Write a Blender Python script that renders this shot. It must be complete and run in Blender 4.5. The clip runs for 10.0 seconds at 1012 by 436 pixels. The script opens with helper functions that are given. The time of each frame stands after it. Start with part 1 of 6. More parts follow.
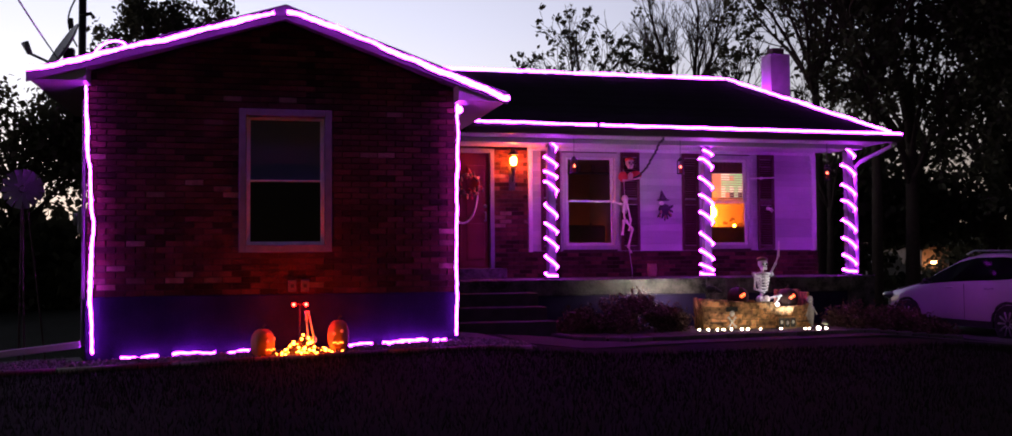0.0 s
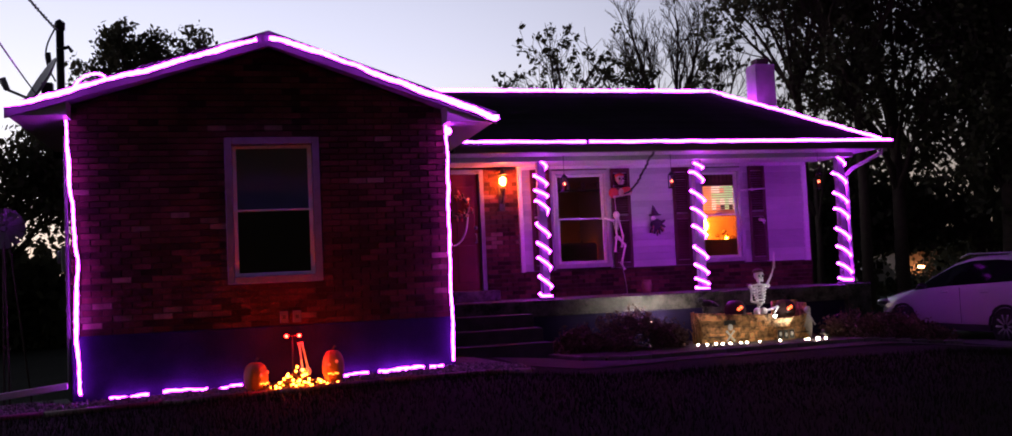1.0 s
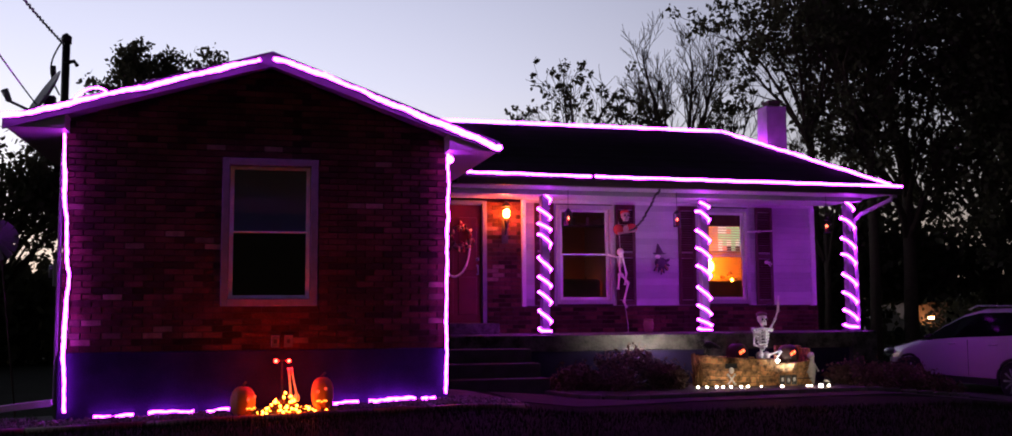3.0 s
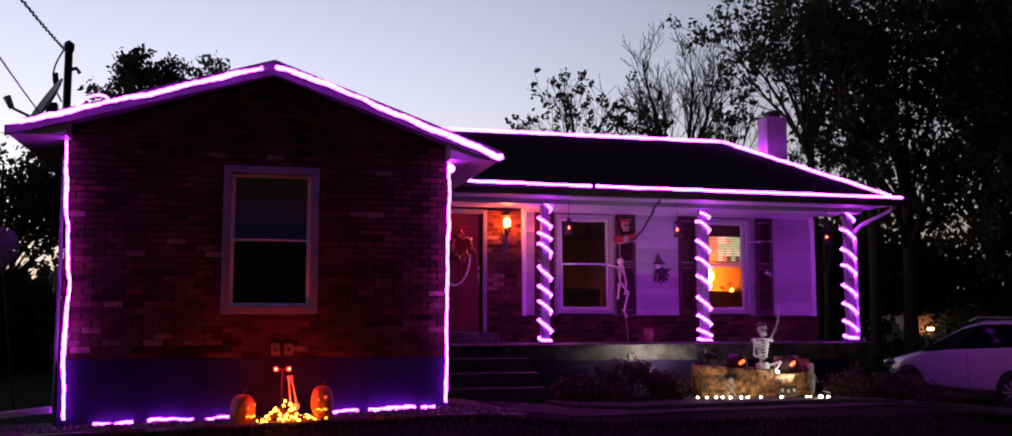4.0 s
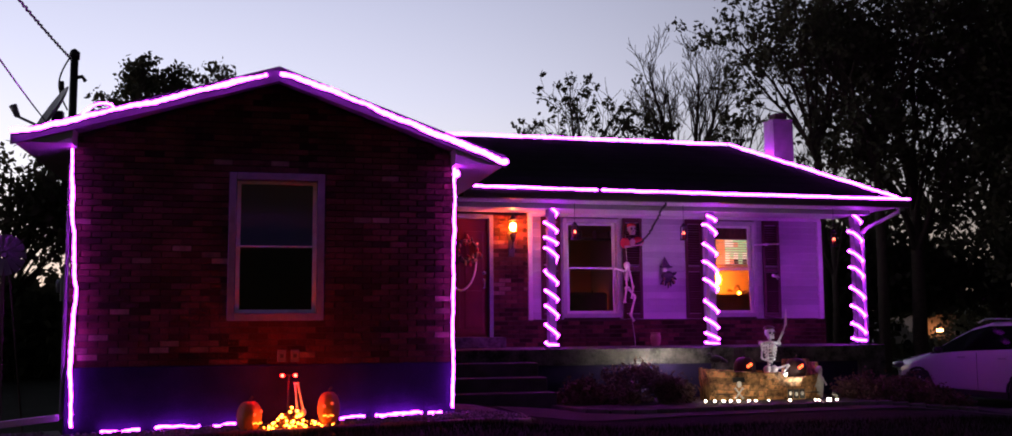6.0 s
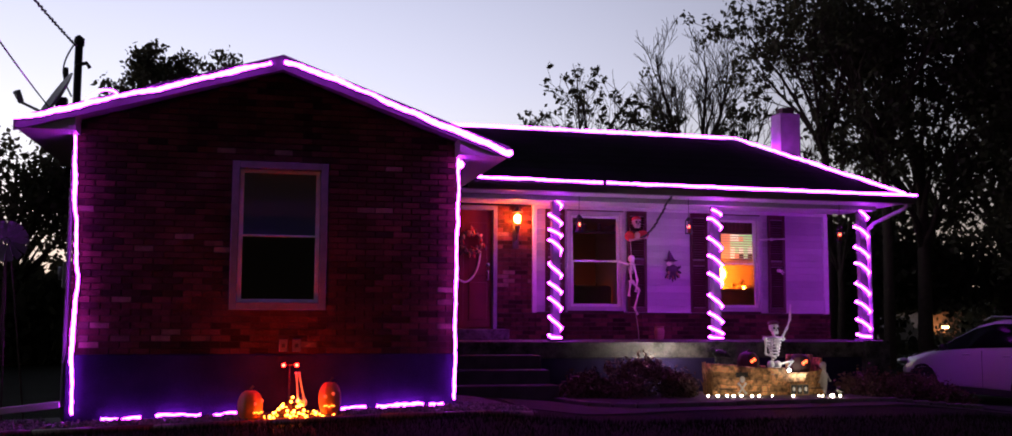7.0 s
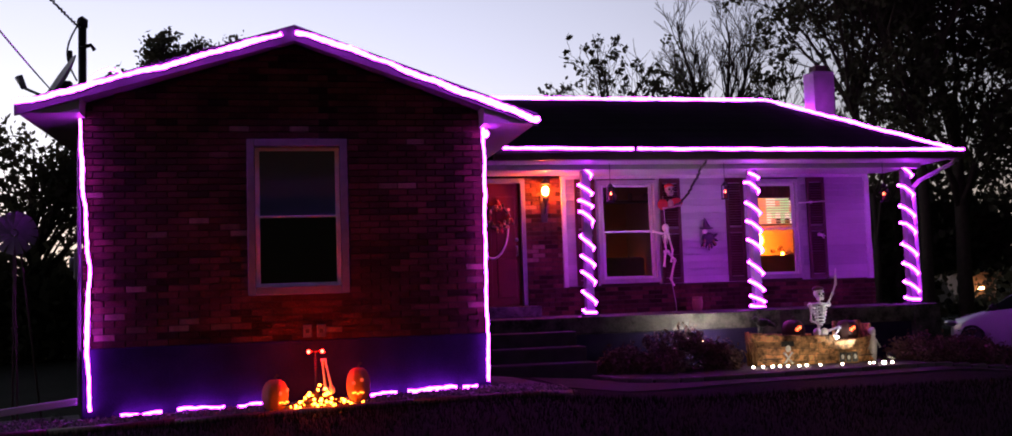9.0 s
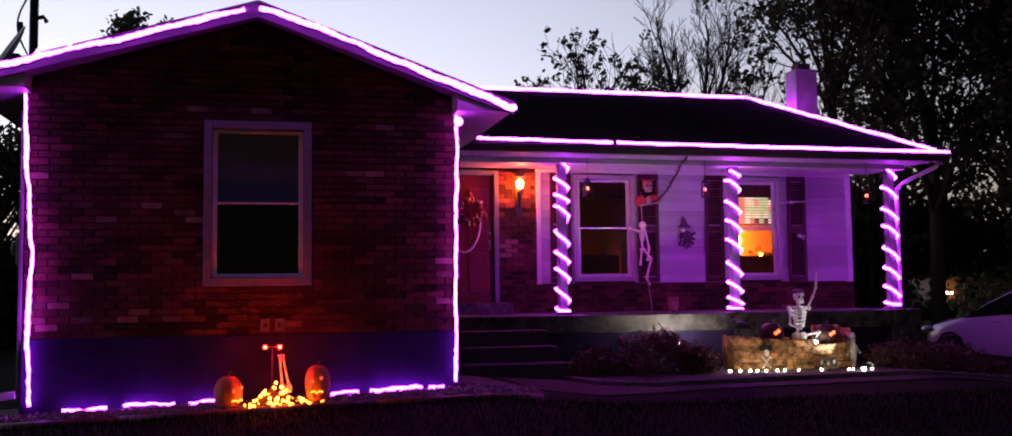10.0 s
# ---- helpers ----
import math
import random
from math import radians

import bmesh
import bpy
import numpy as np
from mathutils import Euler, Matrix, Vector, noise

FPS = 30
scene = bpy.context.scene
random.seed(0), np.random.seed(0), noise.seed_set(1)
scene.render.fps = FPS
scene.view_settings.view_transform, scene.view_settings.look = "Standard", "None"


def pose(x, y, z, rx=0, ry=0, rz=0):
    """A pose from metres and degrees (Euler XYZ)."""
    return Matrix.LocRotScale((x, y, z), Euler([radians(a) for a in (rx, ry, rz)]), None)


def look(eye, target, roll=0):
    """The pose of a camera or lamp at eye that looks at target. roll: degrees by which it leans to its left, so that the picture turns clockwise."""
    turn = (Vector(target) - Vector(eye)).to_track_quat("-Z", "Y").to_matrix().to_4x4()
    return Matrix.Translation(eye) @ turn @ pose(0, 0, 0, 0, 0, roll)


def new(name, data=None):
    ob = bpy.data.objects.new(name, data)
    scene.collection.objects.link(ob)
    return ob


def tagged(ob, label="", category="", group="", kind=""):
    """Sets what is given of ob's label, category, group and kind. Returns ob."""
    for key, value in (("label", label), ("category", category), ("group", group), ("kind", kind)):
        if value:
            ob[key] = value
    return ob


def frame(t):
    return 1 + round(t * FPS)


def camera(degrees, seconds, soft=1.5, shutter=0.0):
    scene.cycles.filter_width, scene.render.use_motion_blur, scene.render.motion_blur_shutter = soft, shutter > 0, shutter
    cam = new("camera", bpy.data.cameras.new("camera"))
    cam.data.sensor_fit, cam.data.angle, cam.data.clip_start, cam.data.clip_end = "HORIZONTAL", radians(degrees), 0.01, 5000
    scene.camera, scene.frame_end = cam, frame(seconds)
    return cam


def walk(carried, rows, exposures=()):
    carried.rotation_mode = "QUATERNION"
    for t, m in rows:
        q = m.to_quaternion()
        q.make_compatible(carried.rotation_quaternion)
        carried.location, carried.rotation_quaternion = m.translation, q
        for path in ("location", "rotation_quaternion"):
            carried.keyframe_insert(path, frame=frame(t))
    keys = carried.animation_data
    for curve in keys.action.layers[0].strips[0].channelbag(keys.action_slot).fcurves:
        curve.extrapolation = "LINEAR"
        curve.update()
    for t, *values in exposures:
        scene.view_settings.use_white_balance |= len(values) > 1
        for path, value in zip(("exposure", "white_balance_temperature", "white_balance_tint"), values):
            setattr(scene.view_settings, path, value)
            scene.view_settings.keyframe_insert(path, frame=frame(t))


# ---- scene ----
cam = camera(53.0, 10.0, soft=1.6)
PATH = [
    (0, (-2.276, -11.71, 0.933), (-1.797, -9.769, 1.009), -0.4),
    (0.5, (-2.27, -11.59, 0.961), (-1.828, -9.646, 1.125), -1.9),
    (1, (-2.319, -11.494, 0.954), (-1.811, -9.563, 1.069), -2.6),
    (1.5, (-2.253, -11.417, 0.953), (-1.785, -9.479, 1.108), -1.0),
    (2, (-2.157, -11.367, 0.944), (-1.68, -9.432, 1.11), 0.4),
    (2.5, (-2.148, -11.357, 0.929), (-1.66, -9.425, 1.105), -0.4),
    (4, (-2.17, -11.366, 0.936), (-1.682, -9.437, 1.136), 0.0),
    (4.5, (-2.169, -11.39, 0.935), (-1.675, -9.464, 1.152), -0.2),
    (5, (-2.157, -11.378, 0.939), (-1.671, -9.449, 1.139), -0.2),
    (5.5, (-2.161, -11.376, 0.941), (-1.683, -9.445, 1.149), -0.6),
    (7, (-2.11, -11.311, 0.95), (-1.647, -9.374, 1.142), 0.3),
    (7.5, (-2.12, -11.298, 0.934), (-1.655, -9.359, 1.084), -0.1),
    (8, (-2.151, -11.088, 0.929), (-1.682, -9.149, 1.063), -0.3),
    (8.5, (-2.162, -10.878, 0.912), (-1.663, -8.946, 1.048), -2.1),
    (9, (-2.046, -10.704, 0.923), (-1.627, -8.754, 1.074), -1.9),
    (9.5, (-1.967, -10.485, 0.937), (-1.538, -8.534, 1.044), -0.5),
    (10, (-1.929, -10.191, 0.952), (-1.458, -8.252, 1.09), -0.6),
]
walk(cam, [(t, look(eye, target, roll)) for t, eye, target, roll in PATH],
     exposures=[(0.0, 0.22), (2.0, 0.14), (4.0, 0.07), (5.5, 0.05), (7.0, 0.19), (8.0, 0.28), (10.0, 0.26)])

# ---- world: dusk sky, brightest low in the west behind the house ----
world = bpy.data.worlds.new("dusk")
scene.world = world
world.use_nodes = True
wt = world.node_tree
wt.nodes.clear()
w_out = wt.nodes.new("ShaderNodeOutputWorld")
w_bg = wt.nodes.new("ShaderNodeBackground")
w_tc = wt.nodes.new("ShaderNodeTexCoord")
w_sep = wt.nodes.new("ShaderNodeSeparateXYZ")
wt.links.new(w_tc.outputs["Generated"], w_sep.inputs[0])
w_ramp = wt.nodes.new("ShaderNodeValToRGB")
wt.links.new(w_sep.outputs["Z"], w_ramp.inputs[0])
SKY = ((0.0, (0.68, 0.45, 0.31)), (0.08, (0.68, 0.57, 0.51)), (0.14, (0.66, 0.64, 0.69)), (0.22, (0.53, 0.535, 0.665)),
       (0.34, (0.375, 0.39, 0.535)), (0.55, (0.06, 0.065, 0.11)), (1.0, (0.012, 0.013, 0.025)))
w_ramp.color_ramp.elements[0].position, w_ramp.color_ramp.elements[0].color = SKY[0][0], (*SKY[0][1], 1)
w_ramp.color_ramp.elements[1].position, w_ramp.color_ramp.elements[1].color = SKY[-1][0], (*SKY[-1][1], 1)
for p, c in SKY[1:-1]:
    w_ramp.color_ramp.elements.new(p).color = (*c, 1)
w_dot = wt.nodes.new("ShaderNodeVectorMath")
w_dot.operation = "DOT_PRODUCT"
wt.links.new(w_tc.outputs["Generated"], w_dot.inputs[0])
w_dot.inputs[1].default_value = (-0.55, 0.835, 0.0)
w_side = wt.nodes.new("ShaderNodeMapRange")
w_side.interpolation_type = "SMOOTHSTEP"
for i, v in enumerate((-0.1, 1.0, 0.088, 1.55)):
    w_side.inputs[i + 1].default_value = v
wt.links.new(w_dot.outputs["Value"], w_side.inputs[0])
wt.links.new(w_ramp.outputs[0], w_bg.inputs[0])
wt.links.new(w_side.outputs[0], w_bg.inputs[1])
wt.links.new(w_bg.outputs[0], w_out.inputs[0])


# ---- materials ----
def mat(name, color, rough=0.7, metal=0.0, scale=6.0, amount=0.35, bump=0.15, fine=60.0, rand=0.0, coat=0.0, spec=0.5, hard=0.25, world_grain=False):
    """A surface with variation at two scales and fine relief."""
    m = bpy.data.materials.new(name)
    m.use_nodes = True
    t = m.node_tree
    b = t.nodes["Principled BSDF"]
    tc = t.nodes.new("ShaderNodeTexCoord")
    big, small = t.nodes.new("ShaderNodeTexNoise"), t.nodes.new("ShaderNodeTexNoise")
    big.inputs["Scale"].default_value, small.inputs["Scale"].default_value = scale, fine
    big.inputs["Detail"].default_value, small.inputs["Detail"].default_value = 4, 3
    where = t.nodes.new("ShaderNodeNewGeometry").outputs["Position"] if world_grain else tc.outputs["Object"]
    for n in (big, small):
        t.links.new(where, n.inputs["Vector"])
    mix = t.nodes.new("ShaderNodeMath")
    mix.operation = "MULTIPLY_ADD"
    t.links.new(big.outputs["Fac"], mix.inputs[0])
    mix.inputs[1].default_value = 0.7
    sm = t.nodes.new("ShaderNodeMath")
    sm.operation = "MULTIPLY"
    t.links.new(small.outputs["Fac"], sm.inputs[0])
    sm.inputs[1].default_value = 0.3
    t.links.new(sm.outputs[0], mix.inputs[2])
    rng = t.nodes.new("ShaderNodeMapRange")
    t.links.new(mix.outputs[0], rng.inputs[0])
    for i, v in enumerate((0.5 - hard, 0.5 + hard, 1 - amount, 1 + amount)):
        rng.inputs[i + 1].default_value = v
    scale_by = rng.outputs[0]
    if rand:
        oi = t.nodes.new("ShaderNodeObjectInfo")
        geo = t.nodes.new("ShaderNodeNewGeometry")
        add = t.nodes.new("ShaderNodeMath")
        add.operation = "ADD"
        t.links.new(oi.outputs["Random"], add.inputs[0])
        t.links.new(geo.outputs["Random Per Island"], add.inputs[1])
        fr = t.nodes.new("ShaderNodeMath")
        fr.operation = "FRACT"
        t.links.new(add.outputs[0], fr.inputs[0])
        r2 = t.nodes.new("ShaderNodeMapRange")
        t.links.new(fr.outputs[0], r2.inputs[0])
        r2.inputs[3].default_value, r2.inputs[4].default_value = 1 - rand, 1 + rand
        mul = t.nodes.new("ShaderNodeMath")
        mul.operation = "MULTIPLY"
        t.links.new(scale_by, mul.inputs[0])
        t.links.new(r2.outputs[0], mul.inputs[1])
        scale_by = mul.outputs[0]
    vm = t.nodes.new("ShaderNodeVectorMath")
    vm.operation = "SCALE"
    vm.inputs[0].default_value = color
    t.links.new(scale_by, vm.inputs["Scale"])
    t.links.new(vm.outputs[0], b.inputs["Base Color"])
    b.inputs["Roughness"].default_value, b.inputs["Metallic"].default_value = rough, metal
    b.inputs["Coat Weight"].default_value = coat
    b.inputs["Specular IOR Level"].default_value = spec
    if bump:
        bp = t.nodes.new("ShaderNodeBump")
        bp.inputs["Strength"].default_value, bp.inputs["Distance"].default_value = bump, 0.01
        t.links.new(small.outputs["Fac"], bp.inputs["Height"])
        t.links.new(bp.outputs[0], b.inputs["Normal"])
    return m


def glow(name, color, strength):
    m = bpy.data.materials.new(name)
    m.use_nodes = True
    b = m.node_tree.nodes["Principled BSDF"]
    b.inputs["Base Color"].default_value = (*[min(1, 0.3 + 0.5 * c) for c in color], 1)
    b.inputs["Emission Color"].default_value = (*color, 1)
    b.inputs["Emission Strength"].default_value = strength
    return m


def clear_glass(name, tint=(0.9, 0.93, 0.95), rough=0.02, dark=0.0):
    m = bpy.data.materials.new(name)
    m.use_nodes = True
    t = m.node_tree
    t.nodes.clear()
    o = t.nodes.new("ShaderNodeOutputMaterial")
    tr, gl = t.nodes.new("ShaderNodeBsdfTransparent"), t.nodes.new("ShaderNodeBsdfGlossy")
    tr.inputs[0].default_value = (*[c * (1 - dark) for c in tint], 1)
    gl.inputs["Roughness"].default_value = rough
    fr, mx = t.nodes.new("ShaderNodeFresnel"), t.nodes.new("ShaderNodeMixShader")
    fr.inputs[0].default_value = 1.25
    t.links.new(fr.outputs[0], mx.inputs[0])
    t.links.new(tr.outputs[0], mx.inputs[1])
    t.links.new(gl.outputs[0], mx.inputs[2])
    t.links.new(mx.outputs[0], o.inputs[0])
    return m


LED = glow("violet_led_rope", (0.58, 0.035, 1.0), 27.0)
# dimness of rake boards, soffit and downspout put into white metal's colour
DIMMED_WHITE = mat("dimmed_white_metal", (0.13, 0.12, 0.14), 0.5, scale=5, amount=0.25, bump=0.08)
PALE_BRICK = mat("pale_brick", (0.21, 0.125, 0.10), 0.9, scale=9, amount=0.5, rand=0.45, bump=0.5, spec=0.15, world_grain=True)
DARK_BRICK = mat("dark_brick", (0.045, 0.019, 0.016), 0.9, scale=4, amount=0.5, rand=0.45, bump=0.5, spec=0.15, world_grain=True)
BRICK = mat("red_brick", (0.096, 0.034, 0.030), 0.9, scale=2.2, amount=0.7, rand=0.36, bump=0.5, spec=0.15, hard=0.18, world_grain=True)
MORTAR = mat("mortar", (0.066, 0.036, 0.030), 0.95, scale=5, bump=0.3)
# painted blocks; the ropes' bluish glow is mixed into their colour
FOUNDATION = mat("glow_tinted_painted_block", (0.027, 0.017, 0.064), 0.9, scale=2.5, amount=0.55, bump=0.5, spec=0.1)
WHITE = mat("white_painted_metal", (0.45, 0.45, 0.45), 0.45, scale=3, amount=0.12, bump=0.04)
# post paint set darker than the other white trim
POST_PAINT = mat("grey_post_paint", (0.17, 0.17, 0.18), 0.6, scale=5, amount=0.3, bump=0.1)
TRIM = mat("white_vinyl", (0.6, 0.6, 0.6), 0.5, scale=8, amount=0.1, bump=0.05)
SIDING = mat("white_siding", (0.43, 0.42, 0.44), 0.5, scale=1.6, amount=0.22, bump=0.08, rand=0.14, world_grain=True)
SHINGLE = mat("dark_shingle", (0.010, 0.009, 0.011), 1.0, scale=3, amount=0.45, bump=0.6, fine=90, rand=0.3, spec=0.05)
CONCRETE = mat("concrete", (0.085, 0.08, 0.076), 0.9, scale=6, amount=0.75, bump=0.5, hard=0.13, fine=30)
STEP_CONCRETE = mat("worn_step_concrete", (0.072, 0.066, 0.068), 0.95, scale=5, amount=0.5, bump=0.4, spec=0.2)
SHUTTER = mat("dark_red_shutter", (0.05, 0.006, 0.010), 0.5, scale=6, amount=0.2, bump=0.08)
DOOR_RED = mat("dark_red_door", (0.16, 0.008, 0.012), 0.45, scale=5, amount=0.2, bump=0.05)
PLASTER = mat("inside_wall", (0.6, 0.42, 0.27), 0.9, scale=2, amount=0.1, bump=0.05)
# dark grey stands in for the lack of light in the wing room
INSIDE_DARK = mat("inside_wall_darkened", (0.10, 0.10, 0.10), 0.9, scale=2, amount=0.1, bump=0.05)
WOOD = mat("dark_wood", (0.10, 0.05, 0.03), 0.5, scale=5, amount=0.4, bump=0.1)
GLASS = clear_glass("window_glass")
CASING = mat("aged_white_casing", (0.38, 0.37, 0.39), 0.6, scale=7, amount=0.2, bump=0.08)
# the dusk sky's bluish light is put into the wing sash colour
SASH_BLUED = mat("sky_blued_sash_paint", (0.62, 0.68, 0.74), 0.6, scale=9, amount=0.25, bump=0.08)
# unseen dark rear faces added to ropes to keep their light off walls
ROPE_BACK = mat("light_blocking_back", (0.03, 0.03, 0.03), 0.6, scale=8, amount=0.2, bump=0.05)
BLACK = mat("black_paint", (0.02, 0.02, 0.02), 0.5, scale=6, amount=0.3, bump=0.05)
LEAF = mat("dusk_leaf", (0.10, 0.105, 0.06), 0.7, scale=1.2, amount=0.4, bump=0.0, rand=0.4)
lt = LEAF.node_tree
leaf_mix, leaf_through = lt.nodes.new("ShaderNodeMixShader"), lt.nodes.new("ShaderNodeBsdfTranslucent")
leaf_through.inputs[0].default_value = (0.13, 0.12, 0.07, 1)
leaf_mix.inputs[0].default_value = 0.4
lt.links.new(lt.nodes["Principled BSDF"].outputs[0], leaf_mix.inputs[1])
lt.links.new(leaf_through.outputs[0], leaf_mix.inputs[2])
lt.links.new(leaf_mix.outputs[0], lt.nodes["Material Output"].inputs[0])
BARK = mat("bark", (0.08, 0.06, 0.045), 0.95, scale=6, amount=0.4, bump=0.6)
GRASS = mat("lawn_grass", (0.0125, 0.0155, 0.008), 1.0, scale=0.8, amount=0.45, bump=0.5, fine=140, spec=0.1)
MULCH = mat("mulch", (0.038, 0.028, 0.023), 0.95, scale=5, amount=0.5, bump=0.8, fine=40)


# ---- helpers for shapes ----
def box(bm, x0, y0, z0, x1, y1, z1, m=None):
    v = [bm.verts.new((x, y, z)) for z in (z0, z1) for y in (y0, y1) for x in (x0, x1)]
    if m is not None:
        for q in v:
            q.co = m @ q.co
    for f in ((0, 2, 3, 1), (4, 5, 7, 6), (0, 1, 5, 4), (2, 6, 7, 3), (0, 4, 6, 2), (1, 3, 7, 5)):
        bm.faces.new([v[i] for i in f])
    return v


def prism(bm, pts, axis, a, b):
    """The outline pts (two coordinates each), pushed along x, y or z from a to b."""
    def at(p, q):
        return {"x": (q, p[0], p[1]), "y": (p[0], q, p[1]), "z": (p[0], p[1], q)}[axis]
    v0 = [bm.verts.new(at(p, a)) for p in pts]
    v1 = [bm.verts.new(at(p, b)) for p in pts]
    n = len(pts)
    bm.faces.new(v0)
    bm.faces.new(v1[::-1])
    for i in range(n):
        bm.faces.new((v0[i], v1[i], v1[(i + 1) % n], v0[(i + 1) % n]))


def tube(bm, pts, r, sides=8, closed=False):
    """A round tube along pts; r is one radius, or one for each point."""
    pts = [Vector(p) for p in pts]
    rs = r if isinstance(r, (list, tuple)) else [r] * len(pts)
    rings, up = [], None
    for i, p in enumerate(pts):
        d = (pts[min(i + 1, len(pts) - 1)] - pts[max(i - 1, 0)])
        d = d.normalized() if d.length > 1e-9 else Vector((0, 0, 1))
        if up is None:
            up = Vector((0, 0, 1)) if abs(d.z) < 0.9 else Vector((1, 0, 0))
        up = (up - d * up.dot(d))
        up = up.normalized() if up.length > 1e-6 else d.orthogonal().normalized()
        s = d.cross(up)
        rings.append([bm.verts.new(p + rs[i] * (math.cos(2 * math.pi * k / sides) * up + math.sin(2 * math.pi * k / sides) * s)) for k in range(sides)])
    for a, b in zip(rings, rings[1:]):
        for k in range(sides):
            f = bm.faces.new((a[k], a[(k + 1) % sides], b[(k + 1) % sides], b[k]))
            f.smooth = True
    bm.faces.new(rings[0][::-1])
    bm.faces.new(rings[-1])


def ball(bm, c, r, squash=(1, 1, 1), u=12, v=8):
    m = Matrix.Translation(c) @ Matrix.Diagonal((r * squash[0], r * squash[1], r * squash[2], 1))
    made = bmesh.ops.create_uvsphere(bm, u_segments=u, v_segments=v, radius=1, matrix=m)
    for q in made["verts"]:
        for f in q.link_faces:
            f.smooth = True


def obj(name, bm, material, bevel=0.0):
    bmesh.ops.recalc_face_normals(bm, faces=bm.faces)
    me = bpy.data.meshes.new(name)
    bm.to_mesh(me)
    bm.free()
    me.materials.append(material)
    o = new(name, me)
    if bevel:
        b = o.modifiers.new("bevel", "BEVEL")
        b.width, b.segments, b.limit_method = bevel, 2, "ANGLE"
    return o


def part(name, bm, material, parent, label="", bevel=0.0):
    o = obj(name, bm, material, bevel)
    o.parent = parent
    if label:
        o["label"] = label
    return o


def thing(name, label, category, loc=(0, 0, 0), group="", kind=""):
    o = new(name)
    o.location = loc
    return tagged(o, label, category, group, kind)


def bx(*boxes):
    bm = bmesh.new()
    for b in boxes:
        box(bm, *b)
    return bm


def tb(pts, r, sides=8):
    bm = bmesh.new()
    tube(bm, pts, r, sides)
    return bm


# ---- main measures of the house ----
WX0, WX1 = -4.05, 0.02                 # the front wing
APEX_X, APEX_Z, RAKE_Y = -1.955, 3.722, -0.32
SLOPE_WEST, SLOPE_EAST = 0.307, 0.357  # the old roof has settled to one side
EAVE_X0, EAVE_X1 = -4.60, 0.565
PW = 4.43                              # the porch's back wall
RIDGE_Y, RIDGE_Z, GUTTER_Y, GUTTER_Z = 8.73, 4.78, 2.60, 2.84
ROOF_X0, ROOF_X1 = -4.62, 7.74
FLOOR = 0.58
MSLOPE = (RIDGE_Z - GUTTER_Z) / (RIDGE_Y - GUTTER_Y)


def rake_z(x):
    return APEX_Z - (SLOPE_WEST if x < APEX_X else SLOPE_EAST) * abs(x - APEX_X)


def main_z(y):
    return RIDGE_Z - MSLOPE * abs(y - RIDGE_Y)


# ---- ground ----
def ground_z(x, y):
    z = -0.07 - 0.12 * min(1.0, max(0.0, x) * 0.6)
    z += 0.03 * max(-4.5, min(0.0, x)) if y < 3 else -0.135
    z -= 0.05 * min(10.0, max(0.0, -1.2 - y))
    z -= 0.098 * min(max(0.0, x - 6.2), 3.0)
    z -= 0.03 * min(max(0.0, -4.5 - x), 8.0)
    z -= 0.02 * min(max(0.0, y - 14), 60.0)
    return max(z, -1.6)


bm = bmesh.new()
xs = [-900, -300, -120, -60, -40] + [-30 + i * 0.75 for i in range(94)] + [45, 60, 90, 150, 350, 900]
ys = [-500, -150, -60, -30] + [-18 + i * 0.5 for i in range(80)] + [24, 28, 34, 44, 60, 90, 160, 400, 1500]
grid = [[bm.verts.new((x, y, ground_z(x, y) + 0.02 * noise.noise(Vector((x * 0.7, y * 0.7, 0))))) for x in xs] for y in ys]
for j in range(len(ys) - 1):
    for i in range(len(xs) - 1):
        bm.faces.new((grid[j][i], grid[j][i + 1], grid[j + 1][i + 1], grid[j + 1][i]))
for f in bm.faces:
    f.smooth = True
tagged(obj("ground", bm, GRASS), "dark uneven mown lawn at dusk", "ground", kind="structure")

# ---- front wing walls ----
WIN = (-2.395, -1.50, 1.065, 2.55)       # opening of the wing window: x0, x1, z0, z1
bm = bx((WX0 + 0.02, 0.05, 0.5, WIN[0], 0.22, 2.8), (WIN[1], 0.05, 0.5, WX1 - 0.02, 0.22, 2.8),
        (WIN[0], 0.05, 0.5, WIN[1], 0.22, WIN[2]), (WIN[0], 0.05, WIN[3], WIN[1], 0.22, 2.8))
prism(bm, [(WX0 + 0.02, 2.8), (WX1 - 0.02, 2.8), (WX1 - 0.02, rake_z(WX1) - 0.09), (APEX_X, rake_z(APEX_X) - 0.09), (WX0 + 0.02, rake_z(WX0) - 0.09)], "y", 0.05, 0.22)
wall_wing = tagged(obj("wall_wing_front", bm, MORTAR), "dark red brick gable wall of the front wing", "wall", kind="structure")
bm = bx((WX0 + 0.02, 0.22, 0.5, WX0 + 0.2, 14.5, 2.75), (WX1 - 0.2, 0.22, 0.5, WX1 - 0.02, PW + 0.2, 2.75))
tagged(obj("wall_wing_sides", bm, BRICK), "brick side walls of the wing", "wall", kind="structure")
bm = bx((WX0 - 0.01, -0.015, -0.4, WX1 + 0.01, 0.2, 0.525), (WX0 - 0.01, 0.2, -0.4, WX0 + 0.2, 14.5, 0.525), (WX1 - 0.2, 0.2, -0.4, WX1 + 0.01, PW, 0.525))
tagged(obj("foundation_wing", bm, FOUNDATION, 0.012), "painted block foundation of the wing, tinted with rope glow", "foundation", kind="structure")

